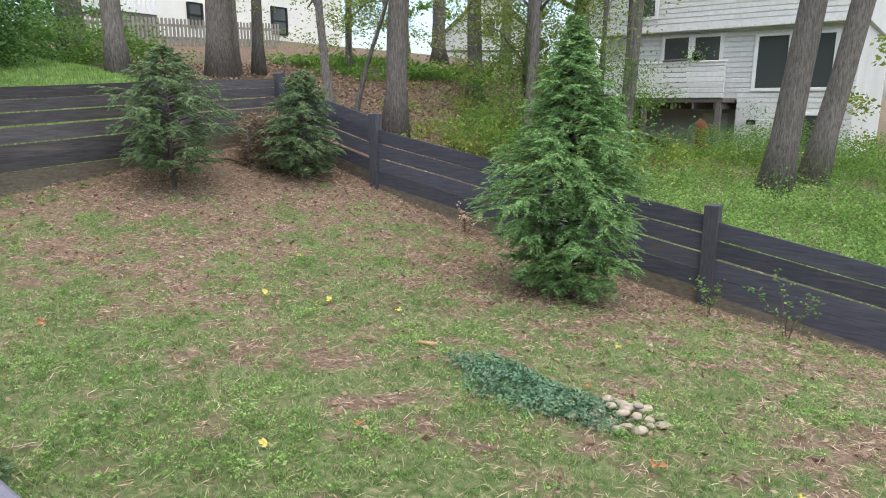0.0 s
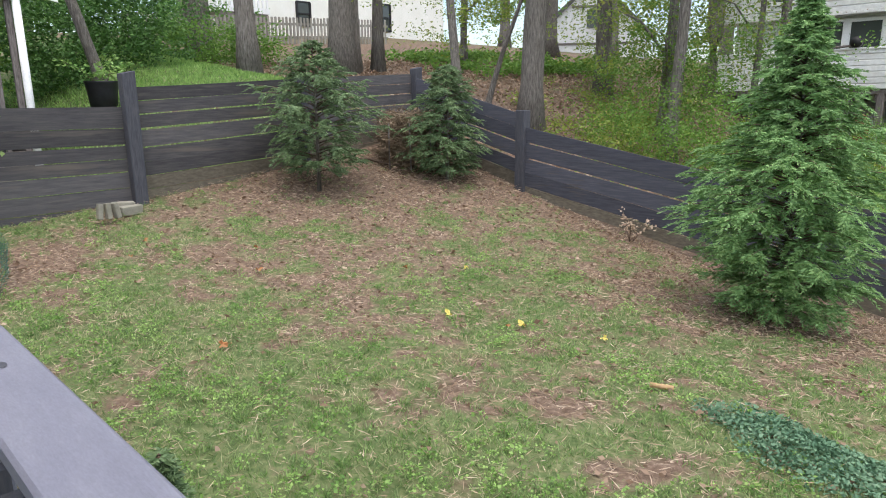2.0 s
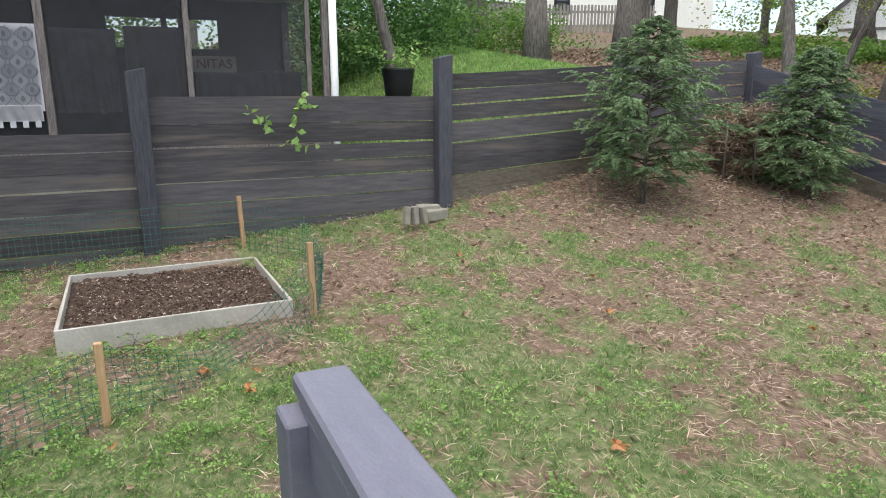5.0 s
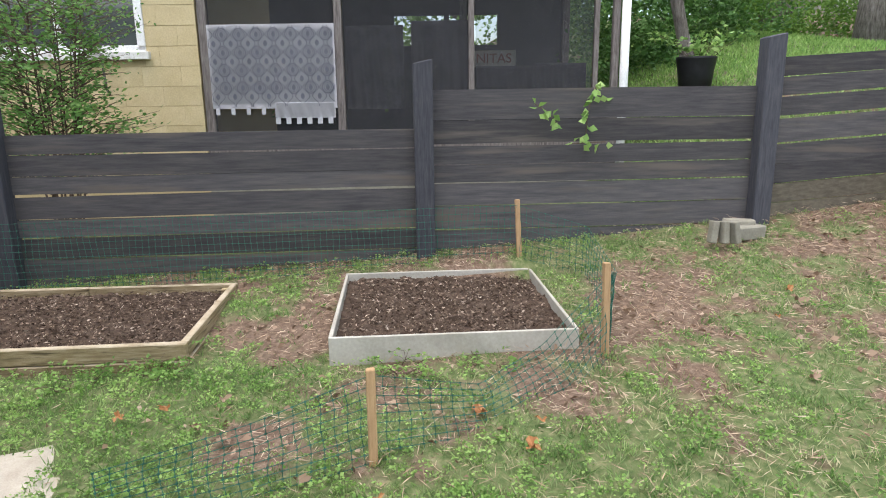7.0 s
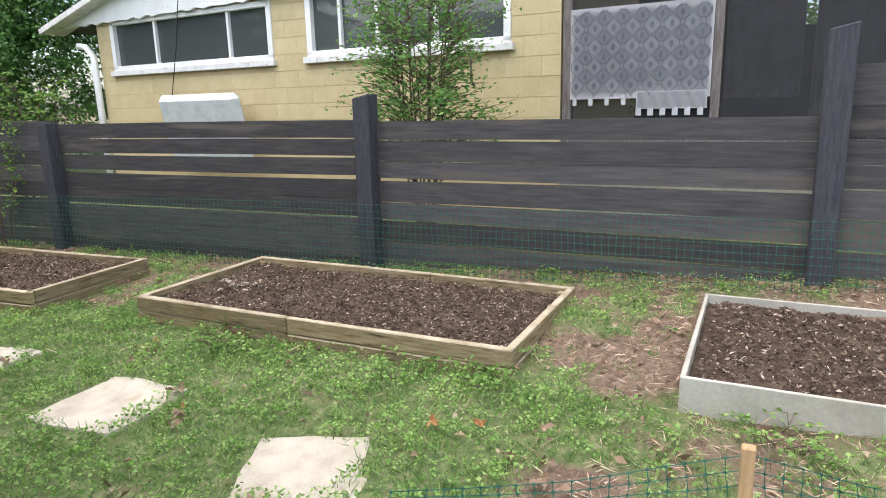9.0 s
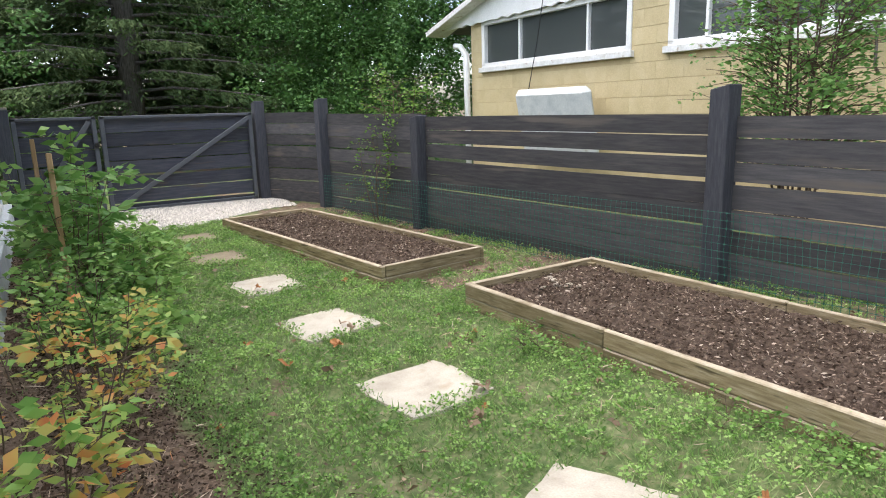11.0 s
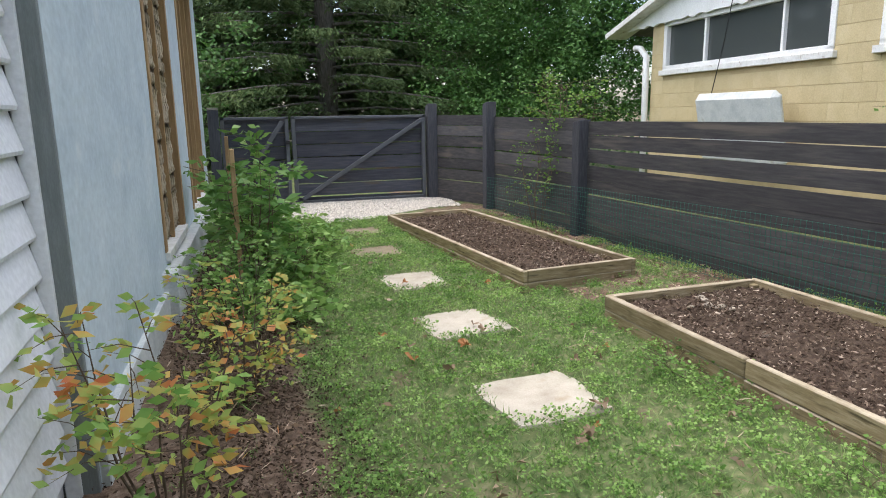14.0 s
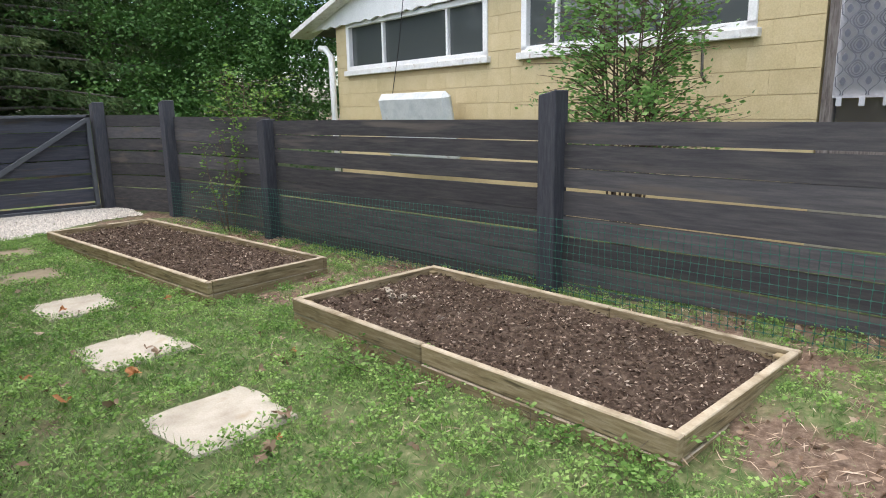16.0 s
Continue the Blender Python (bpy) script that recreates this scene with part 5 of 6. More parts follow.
for x, y, h in ((-5.3, -5.6, 0.55), (-5.15, -5.25, 0.6), (-5.4, -6.0, 0.5), (-5.45, -6.3, 0.35), (-5.25, -6.9, 0.4), (-5.1, -4.9, 0.28), (-5.15, -7.5, 0.35), (-4.9, -6.6, 0.5), (-5.05, -4.4, 0.22)):
    twiggy("garden_plant", x, y, h * 0.9, 0.45, 8, 8, 8, 0.075, CLOVER, "low bright green leafy garden plant by the path", category="plant", low=0.05, rise=0.15, out_=0.8)
shrub("sumac_sapling", -5.0, -6.4, 1.5, 0.5, 90, CLOVER, "thin tall sapling with drooping pale leaves", 0.12, 2, category="sapling", open_=1.2, arch=0.1)
st = empty("garden_stake", (-4.86, -5.05, 0.08), "upright square brown wooden garden stake", "stake", "garden stakes")
box("shaft", (-4.86, -5.05, 0.6), (0.032, 0.032, 1.1), STAKE, st)
st = empty("garden_stake", (-4.84, -6.3, 0.08), "upright square brown wooden garden stake", "stake", "garden stakes")
box("shaft", (-4.84, -6.3, 0.63), (0.032, 0.032, 1.15), STAKE, st)

for x, y, h in ((-6.95, -2.7, 0.13), (-6.93, -2.95, 0.15), (-6.97, -2.45, 0.1), (-6.95, -1.75, 0.12), (-6.98, -1.35, 0.14), (-6.8, -0.1, 0.12), (-6.82, 0.35, 0.1), (-6.6, -4.75, 0.12), (-6.72, -5.6, 0.1)):
    twiggy("bed_weed", x, y, h, 0.2, 6, 5, 6, 0.03, CLOVER, "low green weed growing against a raised bed", category="weed", low=0.1, rise=0.2, out_=0.9)

# mulch strip by the house
MULCH = leaf_material("dark_mulch", [(0.03, 0.021, 0.015), (0.05, 0.035, 0.025), (0.075, 0.053, 0.038), (0.11, 0.08, 0.06), (0.26, 0.2, 0.15)], 0.95, 0.0, 6, 0.3, 0.04)
n = 30000
mx_, my_ = np.maximum(RNG.normal(-4.85, 0.24, n), -5.45), RNG.uniform(-8.6, -1.4, n)
p = np.stack([mx_, my_, ground_z(mx_, my_) + 0.022 + RNG.uniform(0, 0.012, n)], 1)
tagged(cards("mulch", p, flat_dirs(n, 0.3), RNG.uniform(0.006, 0.026, n), RNG.uniform(0.005, 0.014, n), MULCH), "dark brown wood mulch along the house", "mulch", kind="stuff")

# neighbour's shrubs and what stands behind the board fence
twiggy("tall_shrub", -9.35, -2.88, 2.75, 0.75, 12, 36, 18, 0.05, SHRUB, "tall leafy green shrub growing behind the fence", z=0.1, low=0.3, rise=0.35, out_=0.55, reach=1.35)
twiggy("climbing_shrub", -8.62, -7.1, 1.8, 0.7, 8, 14, 9, 0.05, WOODLEAF, "light green arching shrub leaning over the fence", z=0.1, low=0.55, rise=0.1, out_=0.5)
twiggy("fence_vine", -8.2, -7.05, 1.15, 0.4, 5, 10, 7, 0.042, WOODLEAF, "thin green vine hanging on the fence boards", low=0.3, rise=0.0)
shrub("fence_weed", -0.95, 6.6, 0.75, 0.55, 110, SHRUB, "sparse pale weed in front of the fence", 0.05, 5, open_=0.4)
shrub("fence_weed", -1.7, 6.75, 0.5, 0.25, 60, SHRUB, "sparse small weed at the fence foot", 0.05, 4, open_=0.4)
shrub("fence_weed", -4.9, 6.95, 0.45, 0.35, 90, STRAW, "dry weed at the foot of the fence", 0.05, 6)
vn = empty("ivy_vine", (-8.47, 1.33, 1.13), "ivy strand with variegated leaves over the fence top", "vine")
for pts in ([(-8.6, 1.45, 1.45), (-8.47, 1.36, 1.53), (-8.465, 1.31, 1.35), (-8.46, 1.30, 1.15)], [(-8.47, 0.92, 1.42), (-8.465, 1.02, 1.36), (-8.465, 1.1, 1.25)], [(-8.46, 1.2, 1.13), (-8.46, 1.45, 1.14)]):
    tube("stem", pts, 0.004, TWIG, vn, 5)
    q = np.array([Vector(pts[i]).lerp(Vector(pts[i + 1]), u) for i in range(len(pts) - 1) for u in np.linspace(0, 1, 7)]) + RNG.normal(0, 0.012, ((len(pts) - 1) * 7, 3))
    q[:, 0] += 0.02
    cards("leaves", q, np.stack([RNG.uniform(0.1, 0.6, len(q)), RNG.normal(0, 1, len(q)), RNG.normal(-0.4, 0.6, len(q))], 1), 0.07, 0.055, CLOVER, vn)
pt = empty("black_pot", (-11.2, 3.35, gz(-11.2, 3.35)), "black plastic plant pot on the neighbour's grass", "pot")
pz = gz(-11.2, 3.35)
tube("tub", [(-11.2, 3.35, pz - 0.05), (-11.2, 3.35, pz + 0.3), (-11.2, 3.35, pz + 0.42), (-11.2, 3.35, pz + 0.45)], [0.16, 0.2, 0.22, 0.235], BLACK, pt, 18)
shrub("potted_plant", -11.2, 3.4, 0.75, 0.6, 260, CLOVER, "green plant growing out of the black pot", 0.09, 8, z=pz + 0.2)
tree("crooked_tree", -12.3, 3.85, 0.09, 5.5, (-0.3, -1.6), "dark crooked leaning tree beside the porch", True, 700, WOODLEAF, 3.2, 1.3, 0.1, 8, 6)

# hedge and bank growth behind the west fence
def thicket(name, pts, n, size, mat, label, sx=0.9, sz=0.7, category="shrubs"):
    """A mass of small leaves gathered in clumps over a spread of stems."""
    c = np.array([(x, y, gz(x, y) + h) for x, y, h in pts])
    sub = c[RNG.integers(0, len(c), max(20, n // 60))] + RNG.normal(0, 1, (max(20, n // 60), 3)) * np.array([sx, sx, sz])
    p = sub[RNG.integers(0, len(sub), n)] + RNG.normal(0, 1, (n, 3)) * 0.17 * np.array([1, 1, 0.7])
    gzv = ground_z(p[:, 0], p[:, 1])
    p[:, 2] = np.maximum(p[:, 2], gzv + RNG.uniform(0, 0.25, n))
    ob = cards(name, p, flat_dirs(n, 0.5) - np.array([0, 0, 0.25]), RNG.uniform(size * 0.6, size * 1.2, n), RNG.uniform(size * 0.4, size * 0.65, n), mat)
    return tagged(ob, label, category, kind="stuff")


thicket("hedge", [(-17.5, 3.5 + 0.6 * k, 0.9 + 0.5 * math.sin(k)) for k in range(7)] + [(-18.5, 5.5, 2.2), (-18, 7, 2.0), (-17, 4.2, 1.8)], 16000, 0.11, SHRUB, "dense dark green hedge on the bank", 0.8, 0.7)
thicket("hedge", [(-14.2, 2.6 + 0.45 * k, 0.7 + 0.4 * math.sin(k * 1.7)) for k in range(7)] + [(-14.6, 3.2 + 0.5 * k, 1.7 + 0.3 * math.sin(k)) for k in range(5)], 15000, 0.085, HEDGELEAF, "dark green hedge at the top of the neighbour's grass", 0.45, 0.4)
thicket("hedge", [(-15.5, -1.5 + 0.8 * k, 1.2 + 0.7 * (k % 3)) for k in range(6)], 9000, 0.11, WOODLEAF, "green shrubs beyond the neighbour's porch", 0.7, 0.7)
thicket("bank_bramble", [(-15.6, 6.5 + 0.5 * k, 0.5) for k in range(6)], 3500, 0.09, WOODLEAF, "leafy brambles along a wire on the bank", 0.4, 0.25)
thicket("bank_grass", [(-16, 14 + k, 0.1) for k in range(4)] + [(-12.5, 14 + k, 0.1) for k in range(4)], 7000, 0.13, WOODLEAF, "bright green weeds on the leafy bank", 0.9, 0.05)
thicket("undergrowth", [(-8.5 + 0.8 * k, 12.5 + 0.3 * math.sin(k * 2), 0.25) for k in range(7)] + [(-7.5, 10.3, 0.2), (-6.2, 10.0, 0.15), (-8, 11, 0.3)], 8000, 0.07, YELLOWWOOD, "green woodland undergrowth beyond the fence", 0.9, 0.22)
thicket("undergrowth", [(-5.5 + 0.7 * k, 14.5 + 0.5 * math.sin(k * 3), 0.25) for k in range(7)] + [(-4.0 + 0.8 * k, 16.5, 0.4) for k in range(5)] + [(0.5, 13, 0.3), (-0.5, 15, 0.4), (-0.8, 11.5, 0.2)], 26000, 0.055, WOODLEAF, "yellow-green weeds in front of the white house", 0.8, 0.2)
thicket("undergrowth", [(-4 + 0.8 * k, 9.6 + 0.4 * math.sin(k * 2), 0.02) for k in range(7)] + [(-4.2 + 0.8 * k, 11.4 + 0.4 * math.sin(k * 2), 0.02) for k in range(7)], 34000, 0.05, CLOVER, "lush green grass beyond the fence", 0.7, 0.05)
thicket("east_trees", [(1.5 + k, 15 + 2 * k, 1.5 + k) for k in range(4)] + [(0.8, 19, 3.5), (0.2, 21, 2)], 9000, 0.13, YELLOWWOOD, "yellow-green foliage beside the white house", 1.1, 1.3)
thicket("mid_foliage", [(-7.8, 14.5, 1.6), (-8.4, 13.5, 2.5), (-9.5, 14, 3.2), (-8.8, 15, 4.2), (-7.4, 14, 3.2), (-10.2, 15.5, 2.0), (-9.8, 16, 4.8), (-8.2, 13.2, 1.0)], 15000, 0.075, YELLOWWOOD, "airy yellow-green woodland foliage between trunks", 0.75, 0.8)

thicket("bank_foliage", [(-13.2, 14.0, 1.6), (-12.6, 13.2, 2.4), (-14.0, 14.6, 3.2), (-13.4, 13.6, 4.2), (-12.4, 14.4, 3.6), (-14.4, 15.4, 2.2)], 9000, 0.09, YELLOWWOOD, "airy light green foliage above the bank", 0.6, 0.7)
thicket("understory", [(-7.6 + 0.55 * k, 10.6 + 0.5 * math.sin(k * 2.1), 0.45 + 0.35 * (k % 2)) for k in range(7)] + [(-8.4 + 0.5 * k, 12.6 + 0.4 * math.sin(k * 1.3), 1.1 + 0.5 * (k % 3)) for k in range(8)], 20000, 0.06, WOODLEAF, "leafy green saplings and bushes beyond the fence", 0.4, 0.35)
tree("slim_tree", -6.9, 11.9, 0.13, 10, (0.2, 0.1), "pale grey forest trunk among green bushes", True, 2600, YELLOWWOOD, 2.2, 1.5, 0.08, 8, 10)
tree("slim_tree", -6.0, 13.1, 0.07, 8, (0.3, 0.1), "thin dark trunk among green bushes", True, 1800, WOODLEAF, 2.0, 1.3, 0.08, 8, 9)
# great dark spruces and broadleaf trees behind the gate


def spruce(x, y, h, r, label):
    z0 = gz(x, y)
    t = empty("spruce_tree", (x, y, z0), label, "tree")
    tube("trunk", [(x, y, z0 - 0.2), (x, y, z0 + h * 0.5), (x, y, z0 + h)], [0.26, 0.2, 0.05], BARK, t, 10)
    P, D = [], []
    nb = 150
    for k in range(nb):
        f = 0.05 + 0.9 * k / nb
        a = k * 2.399 + random.uniform(-0.4, 0.4)
        ln = r * (1.02 - f) ** 0.7 * random.uniform(0.75, 1.15)
        out = Vector((math.cos(a), math.sin(a), 0))
        c = Vector((x, y, z0 + h * f))
        pts = [c + out * ln * s + Vector((0, 0, ln * (0.12 * s - 0.3 * s * s + 0.12 * s**3))) for s in (0, 0.3, 0.6, 0.85, 1)]
        tube("limb", pts, [0.045, 0.035, 0.022, 0.012, 0.005], BARK, t, 5)
        for j in range(int(26 * ln)):
            s = random.uniform(0.2, 1.0)
            i = min(3, int(s * 4))
            b = pts[i].lerp(pts[i + 1], s * 4 - i) + Vector((-out.y, out.x, 0)) * random.gauss(0, 0.5 * (1.1 - s) + 0.08)
            hang = random.uniform(0.06, 0.36)
            for q in range(7):
                P.append(tuple(b + Vector((random.gauss(0, 0.035), random.gauss(0, 0.035), -hang * q / 7))))
                D.append((random.gauss(0, 0.5) + out.x * 0.7, random.gauss(0, 0.5) + out.y * 0.7, -0.45))
    n = len(P)
    cards("needles", np.array(P), np.array(D), RNG.uniform(0.09, 0.18, n), RNG.uniform(0.022, 0.045, n), SPRUCE, t)["kind"] = "stuff"


spruce(-7.4, -17.0, 13, 4.2, "tall dark spruce with drooping branches behind the gate")
spruce(-4.2, -18.5, 13, 4.4, "tall dark drooping spruce behind the house corner")
spruce(-10.6, -19.5, 12, 4.0, "dark spruce in the trees behind the gate")
spruce(-1.5, -16.5, 11, 3.6, "dark spruce behind the house")
thicket("broadleaf_trees", [(-11.6, -14.0, 1.6), (-11.2, -13.5, 2.6), (-12.2, -13.2, 3.4), (-12.8, -12.6, 2.0), (-10.6, -14.6, 3.4), (-11.8, -14.2, 4.6), (-13.4, -12.2, 3.6), (-10.4, -13.4, 1.2), (-13.0, -13.0, 5.0), (-14.0, -12.0, 2.5), (-14.2, -11.5, 4.2)], 60000, 0.1, HEDGELEAF, "dense mid green broadleaf foliage by the yellow house", 0.75, 0.8)
thicket("end_hedge", [(-3 - 1.2 * k, -21 - 0.4 * math.sin(k), 1.0 + (k % 3)) for k in range(12)] + [(-3 - 1.5 * k, -24, 4.5 + 2 * (k % 2)) for k in range(10)] + [(-2 - 1.6 * k, -26, 8) for k in range(10)] + [(-1 - 1.4 * k, -25, 11 + (k % 3)) for k in range(11)], 60000, 0.36, SPRUCE, "dark woodland foliage closing the view behind the gate", 1.4, 1.6)
thicket("far_trees", [(-15.5 + 1.3 * k, -18.5 + 0.6 * math.sin(k), 2.5 + 2.5 * (k % 4)) for k in range(12)], 30000, 0.2, HEDGELEAF, "dark leafy trees filling the gap behind the spruces", 1.0, 1.5)
tree("woodland_tree", -11.8, -14.2, 0.2, 9, (0, 0), "broadleaf trunk in the foliage by the yellow house", False, 0, low=5)
thicket("small_yard_tree", [(-4.2, -11.0, 2.2), (-4.0, -11.6, 3.0), (-4.4, -11.8, 1.4)], 2200, 0.09, HEDGELEAF, "green foliage beyond the house corner", 0.4, 0.5)

# ---- small yard things ----
# ivy patch and rocks on the lawn
n = 5200
ia, ir = RNG.uniform(0, math.tau, n), np.sqrt(RNG.uniform(0, 1, n)) * RNG.uniform(0.7, 1.25, n)
ux, uy = ir * np.cos(ia) * 0.6, ir * np.sin(ia) * 0.27 * (1 + 0.25 * np.sin(ia * 3))
c_, s_ = math.cos(radians(-12)), math.sin(radians(-12))
ivx, ivy = -1.84 + ux * c_ - uy * s_, 3.3 + ux * s_ + uy * c_
p = np.stack([ivx, ivy, ground_z(ivx, ivy) + 0.02 + RNG.uniform(0.0, 0.075, n) * np.clip(1 - ir * 0.6, 0.1, 1)], 1)
iv = cards("ivy_patch", p, flat_dirs(n, 0.4), RNG.uniform(0.014, 0.034, n), RNG.uniform(0.01, 0.022, n), IVY)
tagged(iv, "low dark blue-green creeping groundcover patch in lawn", "groundcover", kind="stuff")


def rock(x, y, s, mat=ROCK, z=None, name="rock", label="pale rounded rock in a small heap on the lawn", group="rock heap"):
    bm = bmesh.new()
    bmesh.ops.create_icosphere(bm, subdivisions=2, radius=s)
    ax = Vector((random.uniform(0.8, 1.3), random.uniform(0.8, 1.2), random.uniform(0.45, 0.65)))
    o = random.uniform(0, 50)
    for v in bm.verts:
        v.co *= 1 + 0.25 * noise.noise(v.co / s * 0.9 + Vector((o, 0, 0)))
        v.co = Vector((v.co.x * ax.x, v.co.y * ax.y, v.co.z * ax.z))
    ob = part(name, bm, mat, None, "", True)
    ob.matrix_basis = pose(x, y, (gz(x, y) + s * 0.3) if z is None else z, random.uniform(-15, 15), random.uniform(-15, 15), random.uniform(0, 360))
    tagged(ob, label, "rock", group)


for k in range(24):
    a = k * 2.4
    d = 0.05 * math.sqrt(k)
    rock(-1.25 + d * math.cos(a) * 0.9, 3.42 + d * math.sin(a), random.uniform(0.024, 0.046), z=None if k > 5 else gz(-1.25, 3.42) + 0.055)
for k in range(6):
    a = k * 2.1
    d = 0.075 * math.sqrt(k)
    rock(-7.6 + d * math.cos(a), -3.5 + d * math.sin(a), random.uniform(0.015, 0.036), z=0.17, label="pale rubble stone lying on bed soil", group="rubble on soil")
br = empty("kindling", (-2.75, 3.45, gz(-2.75, 3.45)), "short pale cut stick lying on the grass", "stick")
tube("stick", [(-2.8, 3.42, gz(-2.8, 3.42) + 0.03), (-2.68, 3.48, gz(-2.68, 3.48) + 0.035)], 0.016, STAKE, br, 8)

# leaning concrete blocks and bricks by the fence post
bp_ = empty("block_pile", (-8.25, 2.3, gz(-8.25, 2.3)), "mossy concrete blocks and bricks stacked against the fence", "blocks")
zb = gz(-8.25, 2.35)
box("block", (-8.28, 2.5, zb + 0.06), (0.13, 0.24, 0.1), CONCRETE, bp_, 12, 0.01, 0.006)
box("block", (-8.33, 2.46, zb + 0.12), (0.1, 0.22, 0.05), CONCRETE, bp_, -8, 0.01, 0.006)
for k in range(3):
    box("brick", None, (0.07, 0.05, 0.16), CONCRETE, bp_, bev=0.006, m=pose(-8.12 + 0.02 * k, 2.16 + 0.07 * k, zb + 0.1, 8 * (k - 1), -6, 10 * k))
BRUSH = leaf_material("dead_brush", [(0.1, 0.072, 0.048), (0.2, 0.15, 0.1), (0.34, 0.27, 0.19)], 0.9, 0.0)
# brush heap between the conifers
bh = empty("brush_heap", (-8.1, 6.35, gz(-8.1, 6.35)), "brown brush heap behind a chicken-wire ring", "brush heap")
n = 7000
a_, r_ = RNG.uniform(0, math.tau, n), np.sqrt(RNG.uniform(0, 1, n)) * 0.42
p = np.stack([-8.1 + r_ * np.cos(a_), 6.35 + r_ * np.sin(a_), gz(-8.1, 6.35) + RNG.uniform(0, 0.72, n)], 1)
cards("brush", p, flat_dirs(n, 0.5), RNG.uniform(0.08, 0.25, n), RNG.uniform(0.006, 0.018, n), BRUSH, bh)["kind"] = "stuff"
for k in range(3):
    a = -1.4 + 0.7 * k
    tube("stake", [(-8.1 + 0.45 * math.cos(a), 6.35 + 0.45 * math.sin(a), gz(-8.1, 6.35) - 0.05), (-8.1 + 0.42 * math.cos(a), 6.35 + 0.45 * math.sin(a), gz(-8.1, 6.35) + 0.58)], 0.011, DARKWOOD, bh, 6)
tube("branch", [(-8.5, 5.55, gz(-8.5, 5.55) + 0.03), (-8.35, 5.8, gz(-8.35, 5.8) + 0.06), (-8.1, 6.0, gz(-8.1, 6.0) + 0.03)], [0.022, 0.02, 0.012], TWIG, bh, 7)

# ---- garden netting ----


def net(parent, base, tops, cell=0.045, w=0.0034):
    """A square mesh of thin plastic strands from a base line up to a top line."""
    base, tops = [Vector(p) for p in base], [Vector(p) for p in tops]
    seg = [(base[i + 1] - base[i]).length for i in range(len(base) - 1)]
    tot = sum(seg)

    def at(line, d):
        i = 0
        while i < len(seg) - 1 and d > seg[i]:
            d -= seg[i]
            i += 1
        return line[i].lerp(line[i + 1], min(1, d / seg[i]))

    n = max(2, int(tot / cell))
    cols = []
    for k in range(n + 1):
        a, b = at(base, tot * k / n), at(tops, tot * k / n)
        m = max(2, round(0.5 / cell))
        cols.append([a.lerp(b, j / m) + Vector((noise.noise(a * 3 + Vector((j * 0.3, 0, 0))), noise.noise(a * 3 + Vector((9, j * 0.3, 0))), 0)) * 0.016 for j in range(m + 1)])
    bm = bmesh.new()

    def strand(p, q, t):
        d = (q - p).normalized()
        for s in (d.orthogonal().normalized(), d.cross(d.orthogonal()).normalized()):
            bm.faces.new([bm.verts.new(v) for v in (p - s * t, p + s * t, q + s * t, q - s * t)])

    for k, c in enumerate(cols):
        for p, q in zip(c, c[1:]):
            strand(p, q, w * 0.5)
        if k:
            for p, q in zip(cols[k - 1], c):
                strand(p, q, w * 0.5)
                knot = (q - p).normalized() * w * 1.6
                strand(q - knot, q + knot, w * 1.3)
    return part("mesh", bm, NET, parent)


nf = empty("garden_netting", (-8.36, -2, 0.1), "dark green plastic garden netting strung along the fence", "netting")
net(nf, [(-8.4, 0.78, 0.14), (-8.4, -1.4, 0.1), (-8.4, -3.6, 0.08), (-8.27, -6.4, 0.1), (-8.05, -8.2, 0.1)], [(-8.34, 0.78, 0.7), (-8.38, -1.4, 0.67), (-8.4, -3.6, 0.64), (-8.25, -6.4, 0.6), (-8.05, -8.2, 0.55)])
nb_ = empty("garden_netting", (-6.5, 0.3, 0.1), "loose green plastic netting sagging between stakes", "netting")
net(nb_, [(-8.31, 0.8, 0.14), (-7.9, 1.15, 0.17), (-7.3, 1.15, 0.17), (-6.78, 0.98, 0.12), (-6.45, 0.72, 0.06), (-6.2, 0.3, 0.03), (-6.02, -0.2, 0.03), (-5.85, -0.65, 0.03), (-5.72, -1.15, 0.03)],
    [(-8.31, 0.8, 0.7), (-7.98, 1.2, 0.6), (-7.35, 1.2, 0.45), (-6.84, 0.98, 0.58), (-6.62, 0.6, 0.3), (-6.38, 0.25, 0.22), (-6.08, -0.22, 0.42), (-5.95, -0.68, 0.3), (-5.82, -1.2, 0.2)], 0.052, 0.003)
for x, y, lo_, hi_, lean_ in ((-8.31, 0.8, 0.1, 0.74, (-0.06, -0.02)), (-6.79, 0.96, 0.08, 0.65, (-0.04, 0.0)), (-6.02, -0.22, -0.02, 0.46, (-0.03, 0.0))):
    s = empty("garden_stake", (x, y, lo_), "short weathered wooden stake holding garden netting", "stake", "garden stakes")
    beam("shaft", (x, y, lo_), (x + lean_[0], y + lean_[1], hi_), 0.036, 0.036, STAKE, s)

# ---- grass, weeds and fallen leaves ----


